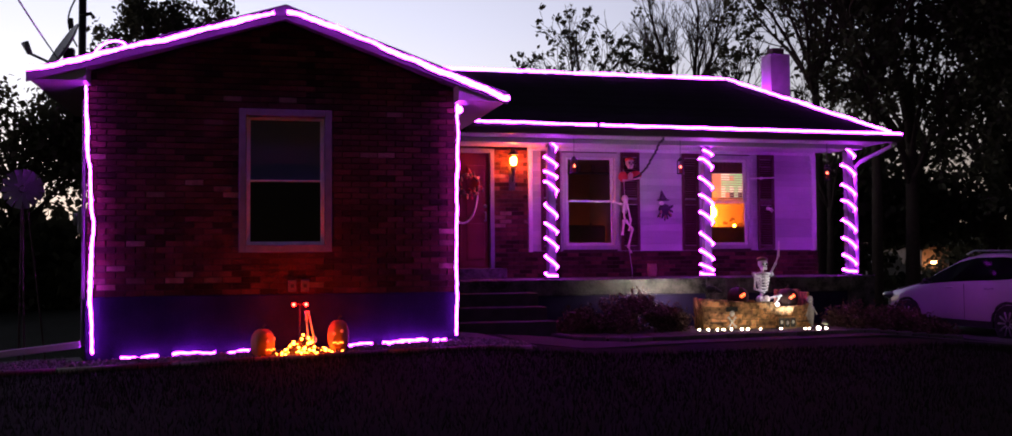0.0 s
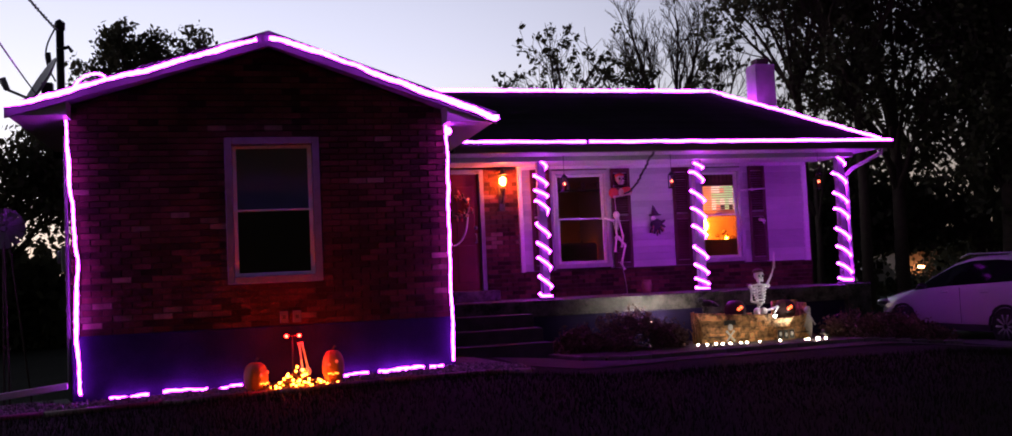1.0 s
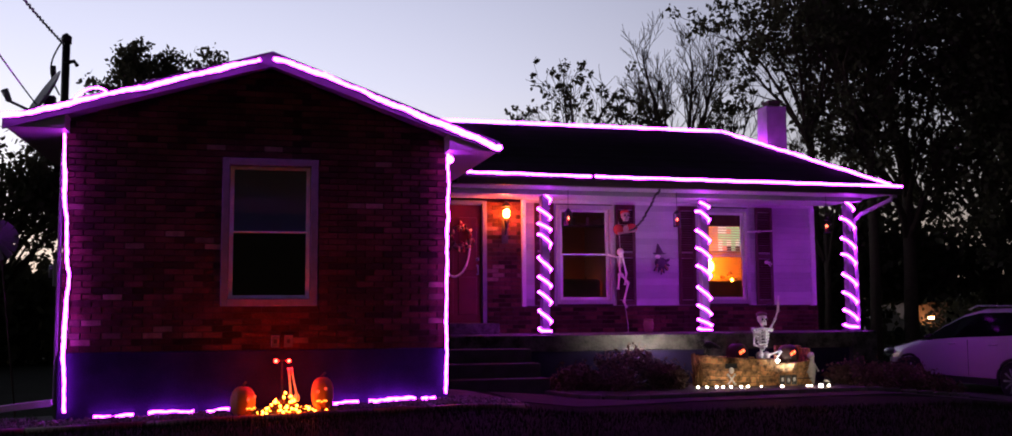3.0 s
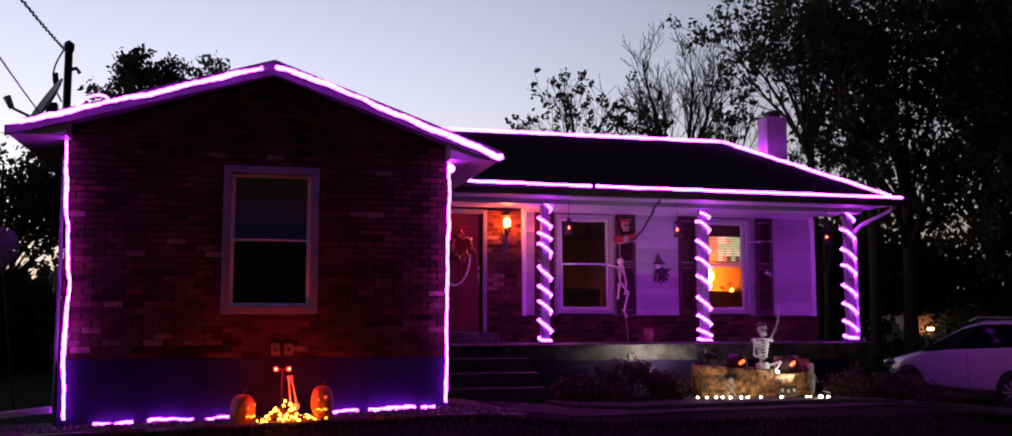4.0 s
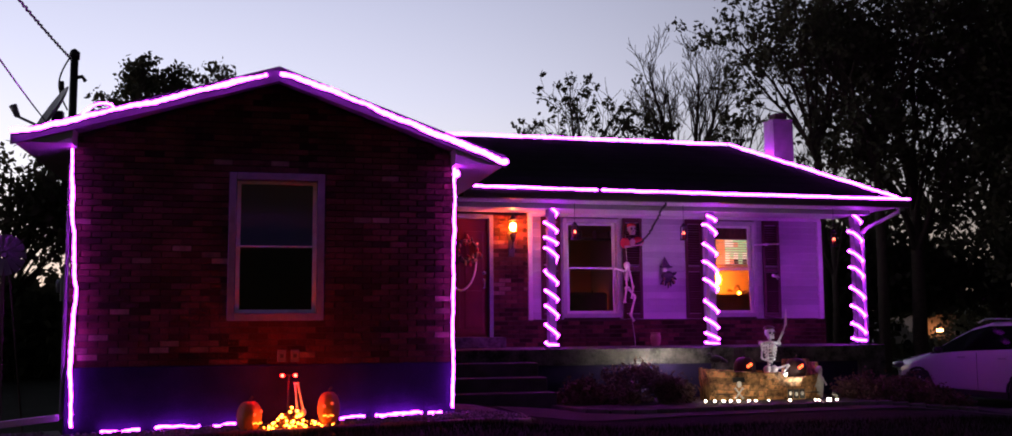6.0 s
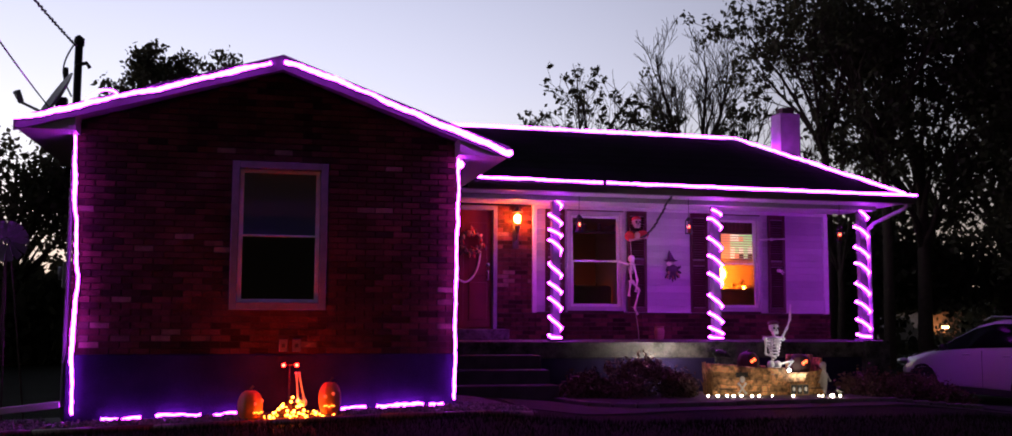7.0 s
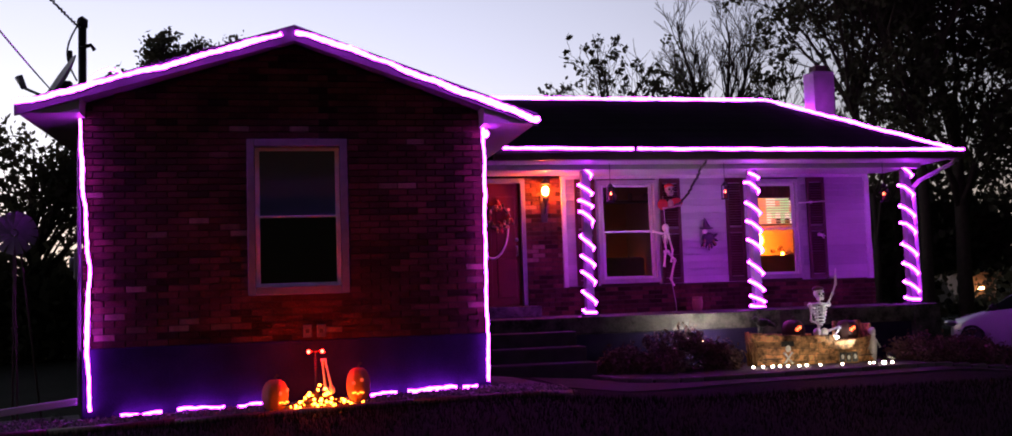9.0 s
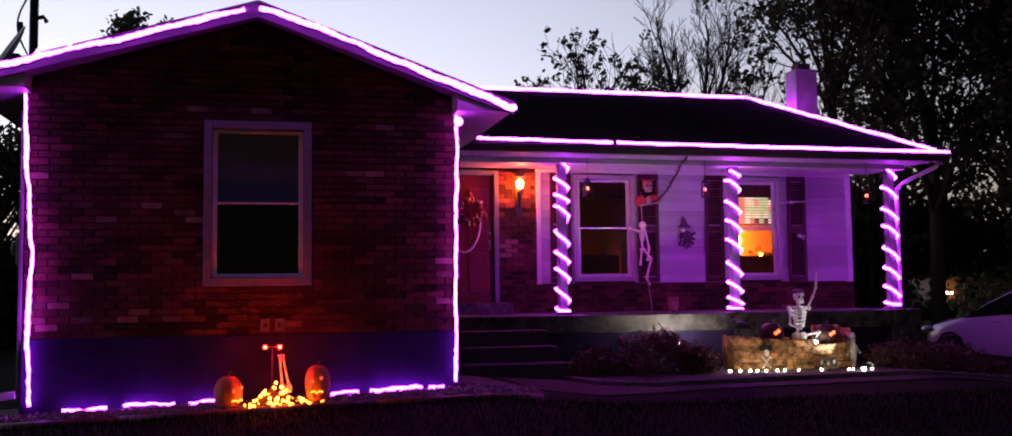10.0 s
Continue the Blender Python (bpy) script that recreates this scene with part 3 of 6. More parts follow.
def louver_shutter(x0, x1):
    s = thing("shutter", "dark red louvered window shutter on the porch wall", "shutter", ((x0 + x1) / 2, PW - 0.012, 1.02), "porch shutters")
    w, h = (x1 - x0) / 2, 1.66
    part("frame", bx((-w, -0.02, 0, -w + 0.05, 0.01, h), (w - 0.05, -0.02, 0, w, 0.01, h), (-w + 0.05, -0.02, 0, w - 0.05, 0.01, 0.08), (-w + 0.05, -0.02, h - 0.08, w - 0.05, 0.01, h), (-w + 0.05, -0.02, 0.78, w - 0.05, 0.01, 0.86)), SHUTTER, s, bevel=0.004)
    sb = bx((-w + 0.045, -0.002, -0.022, w - 0.045, 0.002, 0.022))
    sl = part("slat", sb, SHUTTER, s)
    sl.matrix_basis = pose(0, -0.004, 0.11, -35)
    for i in range(1, 37):
        z = 0.11 + i * 0.04
        if 0.75 < z < 0.89 or z > h - 0.1:
            continue
        o = new("slat", sl.data)
        o.parent = s
        o.matrix_basis = pose(0, -0.004, z, -35)


for a, b in ((2.30, 2.63), (3.70, 4.04), (4.81, 5.12), (6.23, 6.55)):
    louver_shutter(a, b)


# ---- chimney, roof-side fittings ----
ch = thing("chimney", "pale square block chimney with a short flue at the roof end", "chimney", (8.10, 7.1, -0.7))
CHIM = mat("pale_block", (0.4, 0.38, 0.37), 0.9, scale=4, amount=0.35, bump=0.4)
part("shaft", bx((-0.22, -0.2, 0, 0.22, 0.2, 5.70)), CHIM, ch, bevel=0.012)
part("crown", bx((-0.225, -0.205, 5.70, 0.225, 0.205, 5.73)), CHIM, ch, bevel=0.01)
part("flue", bx((-0.13, -0.13, 5.73, 0.13, 0.13, 5.86)), mat("sooty_flue_tile", (0.10, 0.07, 0.06), 0.9, scale=7, amount=0.4, bump=0.2), ch, "sooty clay flue tile", bevel=0.012)

mast = thing("service_mast", "dark electric service mast through the wing roof", "mast", (-4.42, 2.0, 2.9))
part("pipe", tb([(0, 0, 0), (0, 0, 1.4)], 0.048, 10), BLACK, mast)
hb = bmesh.new()
tube(hb, [(0, 0, 1.38), (0, 0, 1.46), (-0.02, -0.02, 1.5)], [0.062, 0.066, 0.03], 10)
part("weatherhead", hb, BLACK, mast)
part("clamp", tb([(-0.03, -0.03, 1.12), (0.1, -0.02, 1.16), (0.14, -0.02, 1.1)], 0.025), BLACK, mast)
loop = [(-0.05 - 0.11 * math.sin(math.pi * i / 12), -0.05, 1.38 - 0.66 * i / 12) for i in range(13)]
part("drip_loop", tb(loop, 0.011, 5), BLACK, mast)
part("insulator", tb([(-0.13, -0.05, 1.08), (-0.12, -0.05, 0.95)], 0.028, 6), BLACK, mast)


def cable(a, b, sag, r, label, twist=0.0):
    a, b = Vector(a), Vector(b)
    pts = []
    for i in range(60):
        t = i / 59
        p = a.lerp(b, t)
        p.z -= sag * 4 * t * (1 - t)
        p += twist * Vector((math.sin(t * 160), 0, math.cos(t * 160)))
        pts.append(p)
    tagged(obj("overhead_cable", tb(pts, r, 5), BLACK), label, "cable")


cable((-4.44, 1.97, 4.26), (-4.11, -4.0, 3.61), 0.03, 0.013, "twisted dark service cable running to the mast", 0.009)
cable((-4.55, 1.2, 3.3), (-4.08, -4.0, 3.06), 0.02, 0.008, "thin dark cable running to the roof edge")

dish = thing("satellite_dish", "grey satellite dish on a bracket at the roof edge", "satellite dish", (-4.50, 1.2, 2.93))
bm = bmesh.new()
rings = []
for i in range(6):
    r = 0.32 * i / 5
    rings.append([bm.verts.new((0.055 * (i / 5) ** 2 - 0.05, r * math.cos(2 * math.pi * k / 24), r * 1.1 * math.sin(2 * math.pi * k / 24))) for k in range(24)])
for a, b in zip(rings, rings[1:]):
    for k in range(24):
        bm.faces.new((a[k], a[(k + 1) % 24], b[(k + 1) % 24], b[k]))
bmesh.ops.remove_doubles(bm, verts=bm.verts, dist=0.002)
pan = part("reflector", bm, mat("pale_dish_paint", (0.42, 0.42, 0.44), 0.55, scale=5, amount=0.2, bump=0.03), dish)
pan.matrix_basis = pose(-0.02, 0, 0.52, 0, -30, 204)
sm = pan.modifiers.new("thick", "SOLIDIFY")
sm.thickness = 0.012
part("bracket", tb([(0.12, 0, 0.06), (0.1, 0, 0.3), (0.05, 0, 0.5)], 0.025), STEEL, dish)
part("back_mount", bx((0.0, -0.06, 0.36, 0.12, 0.06, 0.52)), BLACK, dish, bevel=0.01)
part("feed_arm", tb([(0.0, 0, 0.27), (-0.4, -0.05, 0.45)], 0.016), STEEL, dish)
part("receiver", tb([(-0.36, -0.05, 0.43), (-0.42, -0.05, 0.56)], [0.03, 0.045]), STEEL, dish)
bm = bmesh.new()
tube(bm, [(-3.93 + 0.31 * f, RAKE_Y - 0.03, rake_z(-3.93 + 0.31 * f) - 0.01 + 0.085 * math.sin(math.pi * f) ** 0.6) for f in [i / 14 for i in range(15)]], 0.013, 8)
tagged(obj("led_rope", bm, LED), "spare loop of violet light rope above the gable edge", "light rope", group="violet light ropes")
mb = thing("electric_meter", "grey electric meter box on the wing side wall", "meter", (-4.08, 0.35, 1.38))
part("box", bx((-0.1, -0.1, -0.16, 0.02, 0.1, 0.12)), STEEL, mb, bevel=0.01)
part("dial_cover", tb([(-0.1, 0, 0.0), (-0.15, 0, 0.0)], 0.07, 12), STEEL, mb)
OUTLET = mat("dull_outlet_plastic", (0.10, 0.10, 0.10), 0.7, scale=8, amount=0.2, bump=0.05)
for x in (-1.875, -1.735):
    ob = thing("outlet_box", "grey weatherproof outlet box on the brick wall", "outlet", (x, 0.0, 0.62), "outlet boxes")
    part("box", bx((-0.045, -0.05, -0.065, 0.045, 0.0, 0.065)), OUTLET, ob, bevel=0.006)
    part("socket", bx((-0.018, -0.056, -0.02, 0.018, -0.05, 0.02)), BLACK, ob)

# ---- porch things ----
lamp = thing("wall_lamp", "black wall lantern glowing amber beside the door", "lamp", (1.81, PW, 2.34))
part("back_plate", bx((-0.05, -0.02, -0.32, 0.05, 0.0, 0.1)), BLACK, lamp, bevel=0.005)
part("arm", tb([(0, -0.02, -0.2), (0, -0.1, -0.16), (0, -0.13, 0.02)], 0.012), BLACK, lamp)
part("tail", tb([(0, -0.13, 0.04), (0, -0.13, -0.1)], [0.055, 0.012], 6), BLACK, lamp)
part("bulb", (lambda b: (ball(b, (0, -0.13, 0.15), 0.055, (1, 1, 1.3)), b)[1])(bmesh.new()), AMBER, lamp, "glowing amber bulb")
for i in range(6):
    a = math.pi * 2 * i / 6
    part("rib", tb([(0.05 * math.cos(a), -0.13 + 0.05 * math.sin(a), 0.04), (0.085 * math.cos(a), -0.13 + 0.085 * math.sin(a), 0.25)], 0.004, 4), BLACK, lamp)
part("roof_cap", tb([(0, -0.13, 0.25), (0, -0.13, 0.3), (0, -0.13, 0.36)], [0.095, 0.05, 0.008], 6), BLACK, lamp)

wr = thing("door_wreath", "round autumn wreath of dry leaves on the door", "wreath", (1.08, PW + 0.02, 2.1))
for k in range(46):
    a = random.uniform(0, 2 * math.pi)
    r = random.gauss(0.17, 0.035)
    bm = bmesh.new()
    m = Matrix.Translation((r * math.cos(a), random.uniform(-0.07, 0.0), r * math.sin(a))) @ Euler((random.uniform(0, 6), random.uniform(0, 6), random.uniform(0, 6))).to_matrix().to_4x4()
    ball(bm, (0, 0, 0), 0.05, (1, 0.6, 0.25), 6, 4)
    bm.transform(m)
    part("leaf", bm, (SHRUB, RED_CLOTH, STRAW)[k % 3], wr)
part("ring", tb([(0.17 * math.cos(i * math.pi / 12), -0.02, 0.17 * math.sin(i * math.pi / 12)) for i in range(25)], 0.03, 6), SHRUB, wr)
bm = bmesh.new()
arc = [(1.24 - 0.26 * (1 - math.cos(math.pi * 0.5 * i / 20)) , PW + 0.03, 1.98 - 0.5 * math.sin(math.pi * 0.5 * i / 20)) for i in range(21)] + [(0.93, PW + 0.03, 1.5), (0.84, PW + 0.03, 1.56), (0.78, PW + 0.03, 1.66)]
tube(bm, arc, 0.016, 6)
tagged(obj("bead_garland", bm, BONE), "pale rope garland looped over the door", "garland")

for x, z in ((2.42, 2.31), (4.16, 2.32), (6.72, 2.26)):
    l = thing("hanging_lantern", "small black lantern with a red flame hung from the porch ceiling", "lantern", (x, 2.98, z), "hanging lanterns")
    part("hook", tb([(0, 0, 0.12), (0, 0, 2.737 - z)], 0.004, 4), BLACK, l)
    part("cap", tb([(0, 0, 0.08), (0, 0, 0.1), (0, 0, 0.14)], [0.06, 0.045, 0.01], 6), BLACK, l)
    part("tray", tb([(0, 0, -0.12), (0, 0, -0.105)], 0.06, 6), BLACK, l)
    for k in range(6):
        a = math.pi * k / 3
        part("bar", tb([(0.052 * math.cos(a), 0.052 * math.sin(a), -0.11), (0.052 * math.cos(a), 0.052 * math.sin(a), 0.085)], 0.006, 4), BLACK, l)
    part("candle", tb([(0, 0, -0.105), (0, 0, -0.03)], 0.025), RED_CLOTH, l)
    part("flame", (lambda b: (ball(b, (0, 0, -0.01), 0.02, (1, 1, 1.4), 8, 6), b)[1])(bmesh.new()), CANDLE, l, "glowing red flame")


def bone(bm, a, b, r):
    a, b = Vector(a), Vector(b)
    tube(bm, [a, a.lerp(b, 0.12), a.lerp(b, 0.5), a.lerp(b, 0.88), b], [r * 1.5, r, r * 0.8, r, r * 1.5], 6)


def skull(bm, c, r):
    c = Vector(c)
    ball(bm, c + Vector((0, 0, r * 0.15)), r, (0.82, 0.95, 0.92), 12, 8)
    box(bm, c.x - r * 0.42, c.y - r * 0.85, c.z - r * 1.0, c.x + r * 0.42, c.y + r * 0.1, c.z - r * 0.45)


def skull_dark(bm, c, r):
    c = Vector(c)
    for s in (-1, 1):
        ball(bm, c + Vector((s * r * 0.34, -r * 0.86, 0.02 * r)), r * 0.22, (1, 0.5, 1), 8, 6)
    ball(bm, c + Vector((0, -r * 0.92, -r * 0.3)), r * 0.11, (1, 0.5, 1.4), 6, 4)


def ribs(bm, c, w, h, d):
    c = Vector(c)
    for i in range(6):
        z = c.z + h * (0.5 - i / 5)
        f = 1.08 - 0.085 * i if i else 0.95
        pts = [(c.x + w * f * math.cos(math.pi * k / 6 * 2), c.y - d * f * math.sin(math.pi * k / 6 * 2), z - 0.02 * math.sin(math.pi * k / 3)) for k in range(7)]
        tube(bm, pts, w * 0.09, 5)
    tube(bm, [(c.x, c.y + d * 0.8, c.z + h * 0.7), (c.x, c.y + d * 0.8, c.z - h * 1.2)], w * 0.13, 6)
    tube(bm, [(c.x, c.y - d, c.z + h * 0.5), (c.x, c.y - d, c.z - h * 0.25)], w * 0.11, 6)


# pirate-style skull sign with a red scarf, fixed on the shutter
sk = thing("skull_ornament", "bone-coloured skull ornament with a red scarf on the shutter", "ornament", (3.84, PW - 0.06, 2.46))
bm = bmesh.new()
skull(bm, (0, -0.02, 0.03), 0.09)
part("skull", bm, mat("darker_plastic_bone", (0.38, 0.33, 0.31), 0.6, scale=14, amount=0.45, bump=0.2), sk)
bm = bmesh.new()
skull_dark(bm, (0, -0.02, 0.03), 0.09)
part("eye_sockets", bm, BLACK, sk)
bm = bmesh.new()
ball(bm, (0, -0.015, 0.085), 0.082, (1.0, 1.0, 0.6), 10, 6)
part("head_scarf", bm, RED_CLOTH, sk)
bm = bmesh.new()
ball(bm, (-0.12, -0.02, -0.2), 0.1, (0.9, 0.4, 0.9), 10, 6)
ball(bm, (0.11, -0.02, -0.17), 0.095, (1.1, 0.4, 0.8), 10, 6)
part("bow", bm, RED_CLOTH, sk, "faded red cloth bow")
bm = bmesh.new()
bone(bm, (-0.14, -0.06, -0.27), (0.17, -0.06, -0.22), 0.016)
ball(bm, (0.0, -0.05, -0.19), 0.05, (1.0, 0.5, 1.3), 10, 6)
part("bone_clasp", bm, mat("pink_plastic_bone", (0.45, 0.30, 0.28), 0.6, scale=14, amount=0.4, bump=0.2), sk)

OLD_CORD = mat("grey_cotton_cord", (0.3, 0.28, 0.28), 0.9, scale=30, amount=0.3, bump=0.2)
# small hanging skeleton by the window
bm = bmesh.new()
X, Y, Z = 3.72, PW - 0.1, 1.9
skull(bm, (X + 0.02, Y, Z - 0.02), 0.068)
ribs(bm, (X + 0.01, Y, Z - 0.18), 0.055, 0.12, 0.045)
ball(bm, (X + 0.02, Y, Z - 0.38), 0.05, (1.1, 0.7, 0.6), 8, 6)
bone(bm, (X - 0.04, Y, Z - 0.1), (X - 0.2, Y - 0.02, Z - 0.06), 0.018)
bone(bm, (X + 0.06, Y, Z - 0.1), (X + 0.12, Y, Z - 0.36), 0.018)
bone(bm, (X + 0.12, Y, Z - 0.36), (X + 0.08, Y - 0.03, Z - 0.55), 0.017)
bone(bm, (X - 0.0, Y, Z - 0.4), (X - 0.03, Y, Z - 0.62), 0.021)
bone(bm, (X + 0.05, Y, Z - 0.4), (X + 0.14, Y - 0.03, Z - 0.52), 0.021)
bone(bm, (X + 0.14, Y - 0.03, Z - 0.52), (X + 0.06, Y - 0.03, Z - 0.82), 0.020)
bone(bm, (X + 0.06, Y - 0.03, Z - 0.82), (X + 0.1, Y - 0.06, Z - 0.92), 0.016)
tube(bm, [(X + 0.02, Y, Z - 0.05), (X + 0.01, Y + 0.03, Z - 0.2), (X + 0.02, Y, Z - 0.4)], 0.016, 6)
tube(bm, [(X - 0.05, Y, Z - 0.1), (X + 0.01, Y - 0.01, Z - 0.09), (X + 0.07, Y, Z - 0.1)], 0.013, 6)
tube(bm, [(X + 0.02, Y, Z + 0.02), (X + 0.02, Y + 0.06, Z + 0.5)], 0.004, 4)
tagged(obj("toy_skeleton", bm, BONE), "small plastic skeleton hung beside the porch window", "skeleton decoration")

tagged(obj("trailing_rope", tb([(3.80, PW - 0.09, 1.10), (3.78, PW - 0.2, 0.95), (3.70, PW - 0.5, 0.72), (3.66, PW - 0.62, FLOOR + 0.012), (3.55, PW - 0.7, FLOOR + 0.006)], 0.007, 5), OLD_CORD), "thin pale cord trailing from the hung skeleton to the porch floor", "rope")

# dark garland from the gutter to the shutter
g = [Vector((3.75, 2.6, 2.74)), Vector((3.78, 2.9, 2.66)), Vector((3.87, 3.4, 2.5)), Vector((3.95, 4.0, 2.32)), Vector((3.92, 4.3, 2.24)), Vector((3.86, 4.36, 2.2))]
pts = []
for a, b in zip(g, g[1:]):
    pts += [a.lerp(b, k / 8) + 0.012 * Vector((math.sin(9 * k), 0, math.cos(7 * k))) for k in range(8)]
tagged(obj("chain", tb(pts, 0.017, 6), BLACK), "dark plastic chain slung from the gutter", "chain")

# hanging cloth figure on the siding
cf = thing("cloth_figure", "dark hanging cloth halloween ornament with a pointed hat on the siding", "ornament", (4.45, PW - 0.05, 1.72))
bm = bmesh.new()
tube(bm, [(-0.03, 0, 0.32), (-0.02, 0, 0.26), (-0.01, 0, 0.2), (0.0, 0, 0.15)], [0.006, 0.03, 0.05, 0.075], 10)
ball(bm, (0, 0, 0.155), 0.12, (1, 0.35, 0.14), 12, 6)
part("hat", bm, PURPLE_CLOTH, cf)
bm = bmesh.new()
ball(bm, (-0.04, -0.02, 0.1), 0.04, (1.2, 0.6, 0.9), 10, 6)
part("face", bm, BONE, cf, "small pale cloth face")
bm = bmesh.new()
ball(bm, (0.02, 0, 0.0), 0.105, (1.05, 0.45, 0.85), 12, 8)
for dx, dz, r in ((-0.13, -0.14, 0.02), (-0.10, -0.02, 0.025), (-0.05, -0.16, 0.02), (0.0, -0.2, 0.014), (0.05, -0.17, 0.018), (0.10, -0.13, 0.02), (0.15, -0.05, 0.02), (0.15, 0.06, 0.022)):
    tube(bm, [(0.02 + dx * 0.35, 0, dz * 0.2), (0.02 + dx * 0.8, -0.02, dz * 0.7), (0.02 + dx, -0.01, dz)], [r * 1.5, r, r * 0.6], 6)
part("body", bm, PURPLE_CLOTH, cf)
bm = bmesh.new()
for dx, dz in ((-0.08, -0.05), (-0.1, -0.12), (0.07, -0.06), (0.1, -0.1), (0.0, -0.13)):
    ball(bm, (dx + 0.02, -0.045, dz), 0.024, (0.8, 0.5, 1.3), 8, 6)
part("tassel", bm, CLAY, cf, "brown dangling tassels")
fl = thing("wall_rod", "thin white rod fixed across the shutter", "rod", (6.07, PW - 0.05, 2.26))
part("rod", tb([(0.0, 0, 0), (0.46, 0, 0.02)], 0.013, 6), TRIM, fl)
part("bracket", bx((0.2, -0.01, -0.015, 0.24, 0.03, 0.03)), TRIM, fl)
bm = bmesh.new()
for k in range(5):
    a = radians(-40 + 40 * k)
    bone(bm, (0, 0, 0), (0.08 * math.cos(a), -0.01, 0.055 * math.sin(a) - 0.02), 0.009)
ball(bm, (-0.01, 0, 0.01), 0.035, (1.2, 0.5, 0.9), 8, 6)
o = tagged(obj("bone_hand_ornament", bm, BONE), "small bone-coloured hand ornament on the shutter", "ornament")
o.location = (6.42, PW - 0.05, 1.73)
pot = thing("flower_pot", "small empty clay pot on the porch floor", "pot", (4.14, 4.15, FLOOR))
part("body", tb([(0, 0, 0), (0, 0, 0.06), (0, 0, 0.13), (0, 0, 0.19)], [0.062, 0.08, 0.086, 0.074], 16), CLAY, pot)
part("rim", tb([(0, 0, 0.19), (0, 0, 0.215)], [0.078, 0.08], 16), CLAY, pot)

# ---- inside the lit rooms ----
tl = thing("table_lamp", "table lamp with a round glowing amber globe", "lamp", (6.06, 6.02, 1.46))
hd = bmesh.new()
ball(hd, (0.0, 0, 0.28), 0.15, (1.0, 1.0, 0.95), 18, 12)
part("globe", hd, SHADE_GLOW, tl, "glowing amber globe")
part("stem", tb([(0, 0, 0), (0, 0, 0.03), (0, 0, 0.08), (0, 0, 0.22)], [0.08, 0.07, 0.03, 0.015], 10), WOOD, tl)
cab = thing("sideboard", "dark wooden sideboard by the window", "sideboard", (6.2, 5.95, FLOOR))
part("body", bx((-0.9, -0.25, 0.0, 0.9, 0.25, 0.85)), WOOD, cab, bevel=0.01)
part("top", bx((-0.93, -0.28, 0.85, 0.93, 0.28, 0.88)), WOOD, cab, bevel=0.006)
for x in (-0.6, 0.0, 0.6):
    part("door", bx((x - 0.28, -0.27, 0.08, x + 0.28, -0.25, 0.8)), WOOD, cab, bevel=0.006)
bm = bmesh.new()
for k in range(14):
    r_k = random.uniform(0.025, 0.055)
    ball(bm, (6.3 + 0.05 * k + random.uniform(-0.02, 0.02), 5.85 + random.uniform(-0.05, 0.05), 1.455 + r_k + random.choice((0, 0, 0.05, 0.09))), r_k, (1, 1, 1), 8, 6)
tagged(obj("sideboard_clutter", bm, CLAY), "small round ornaments on the sideboard", "ornaments")
bm = bmesh.new()
ball(bm, (6.44, 5.74, 1.485), 0.026)
tagged(obj("candle_light", bm, SHADE_GLOW), "small glowing candle on the sideboard", "candle")
tv = thing("television", "lit television on the wall, seen through blinds", "television", (6.63, 6.3, 2.31))
part("case", bx((-0.38, 0.0, -0.28, 0.38, 0.05, 0.28)), BLACK, tv, bevel=0.01)
part("wall_arm", bx((-0.1, 0.05, -0.1, 0.1, 0.105, 0.1)), BLACK, tv)
g = random.Random(8)
for i in range(8):
    for j in range(5):
        mm = (SCREEN_C if i < 2 else g.choice((SCREEN_A, SCREEN_B, SCREEN_B, SCREEN_A, BLACK, SCREEN_C)))
        part("screen_patch", bx((-0.36 + 0.09 * i, -0.006, -0.26 + 0.104 * j, -0.27 + 0.09 * i, -0.001, -0.156 + 0.104 * j)), mm, tv)
vb = thing("window_blinds", "white slatted blinds lowered half way in the lit window", "blinds", (5.62, PW + 0.16, 2.6))
sb = part("slat", bx((-0.42, -0.016, -0.001, 0.42, 0.016, 0.001)), TRIM, vb)
sb.matrix_basis = pose(0, 0, -0.03, 40)
for i in range(1, 17):
    o = new("slat", sb.data)
    o.parent = vb
    o.matrix_basis = pose(0, 0, -0.03 - 0.042 * i, 40)
part("head_rail", bx((-0.43, -0.02, -0.02, 0.43, 0.02, 0.03)), TRIM, vb)
bm = bmesh.new()
for k in range(24):
    x0 = -0.44 + 0.88 * k / 24
    prism(bm, [(x0, -0.046 - 0.012 * (k % 2)), (x0 + 0.0367, -0.046 - 0.012 * ((k + 1) % 2)), (x0 + 0.0367, -0.034), (x0, -0.034)], "z", -0.235, 0.03)
vl = tagged(obj("valance", bm, mat("dark_red_valance", (0.10, 0.02, 0.02), 0.9, scale=14, amount=0.4, bump=0.2)), "dark red pleated valance over the lit window", "valance")
vl.location = (5.62, PW + 0.165, 2.6)
shf = thing("wall_shelf", "dark wooden shelf with jars in the dim room", "shelf", (3.5, 5.6, 2.42))
part("board", bx((-0.7, -0.1, -0.015, 0.7, 0.12, 0.015)), WOOD, shf)
for x in (-0.35, -0.15, 0.12, 0.4):
    part("jar", tb([(x, 0, 0.015), (x, 0, 0.12), (x, 0, 0.15)], [0.04, 0.04, 0.025], 8), CLAY, shf)
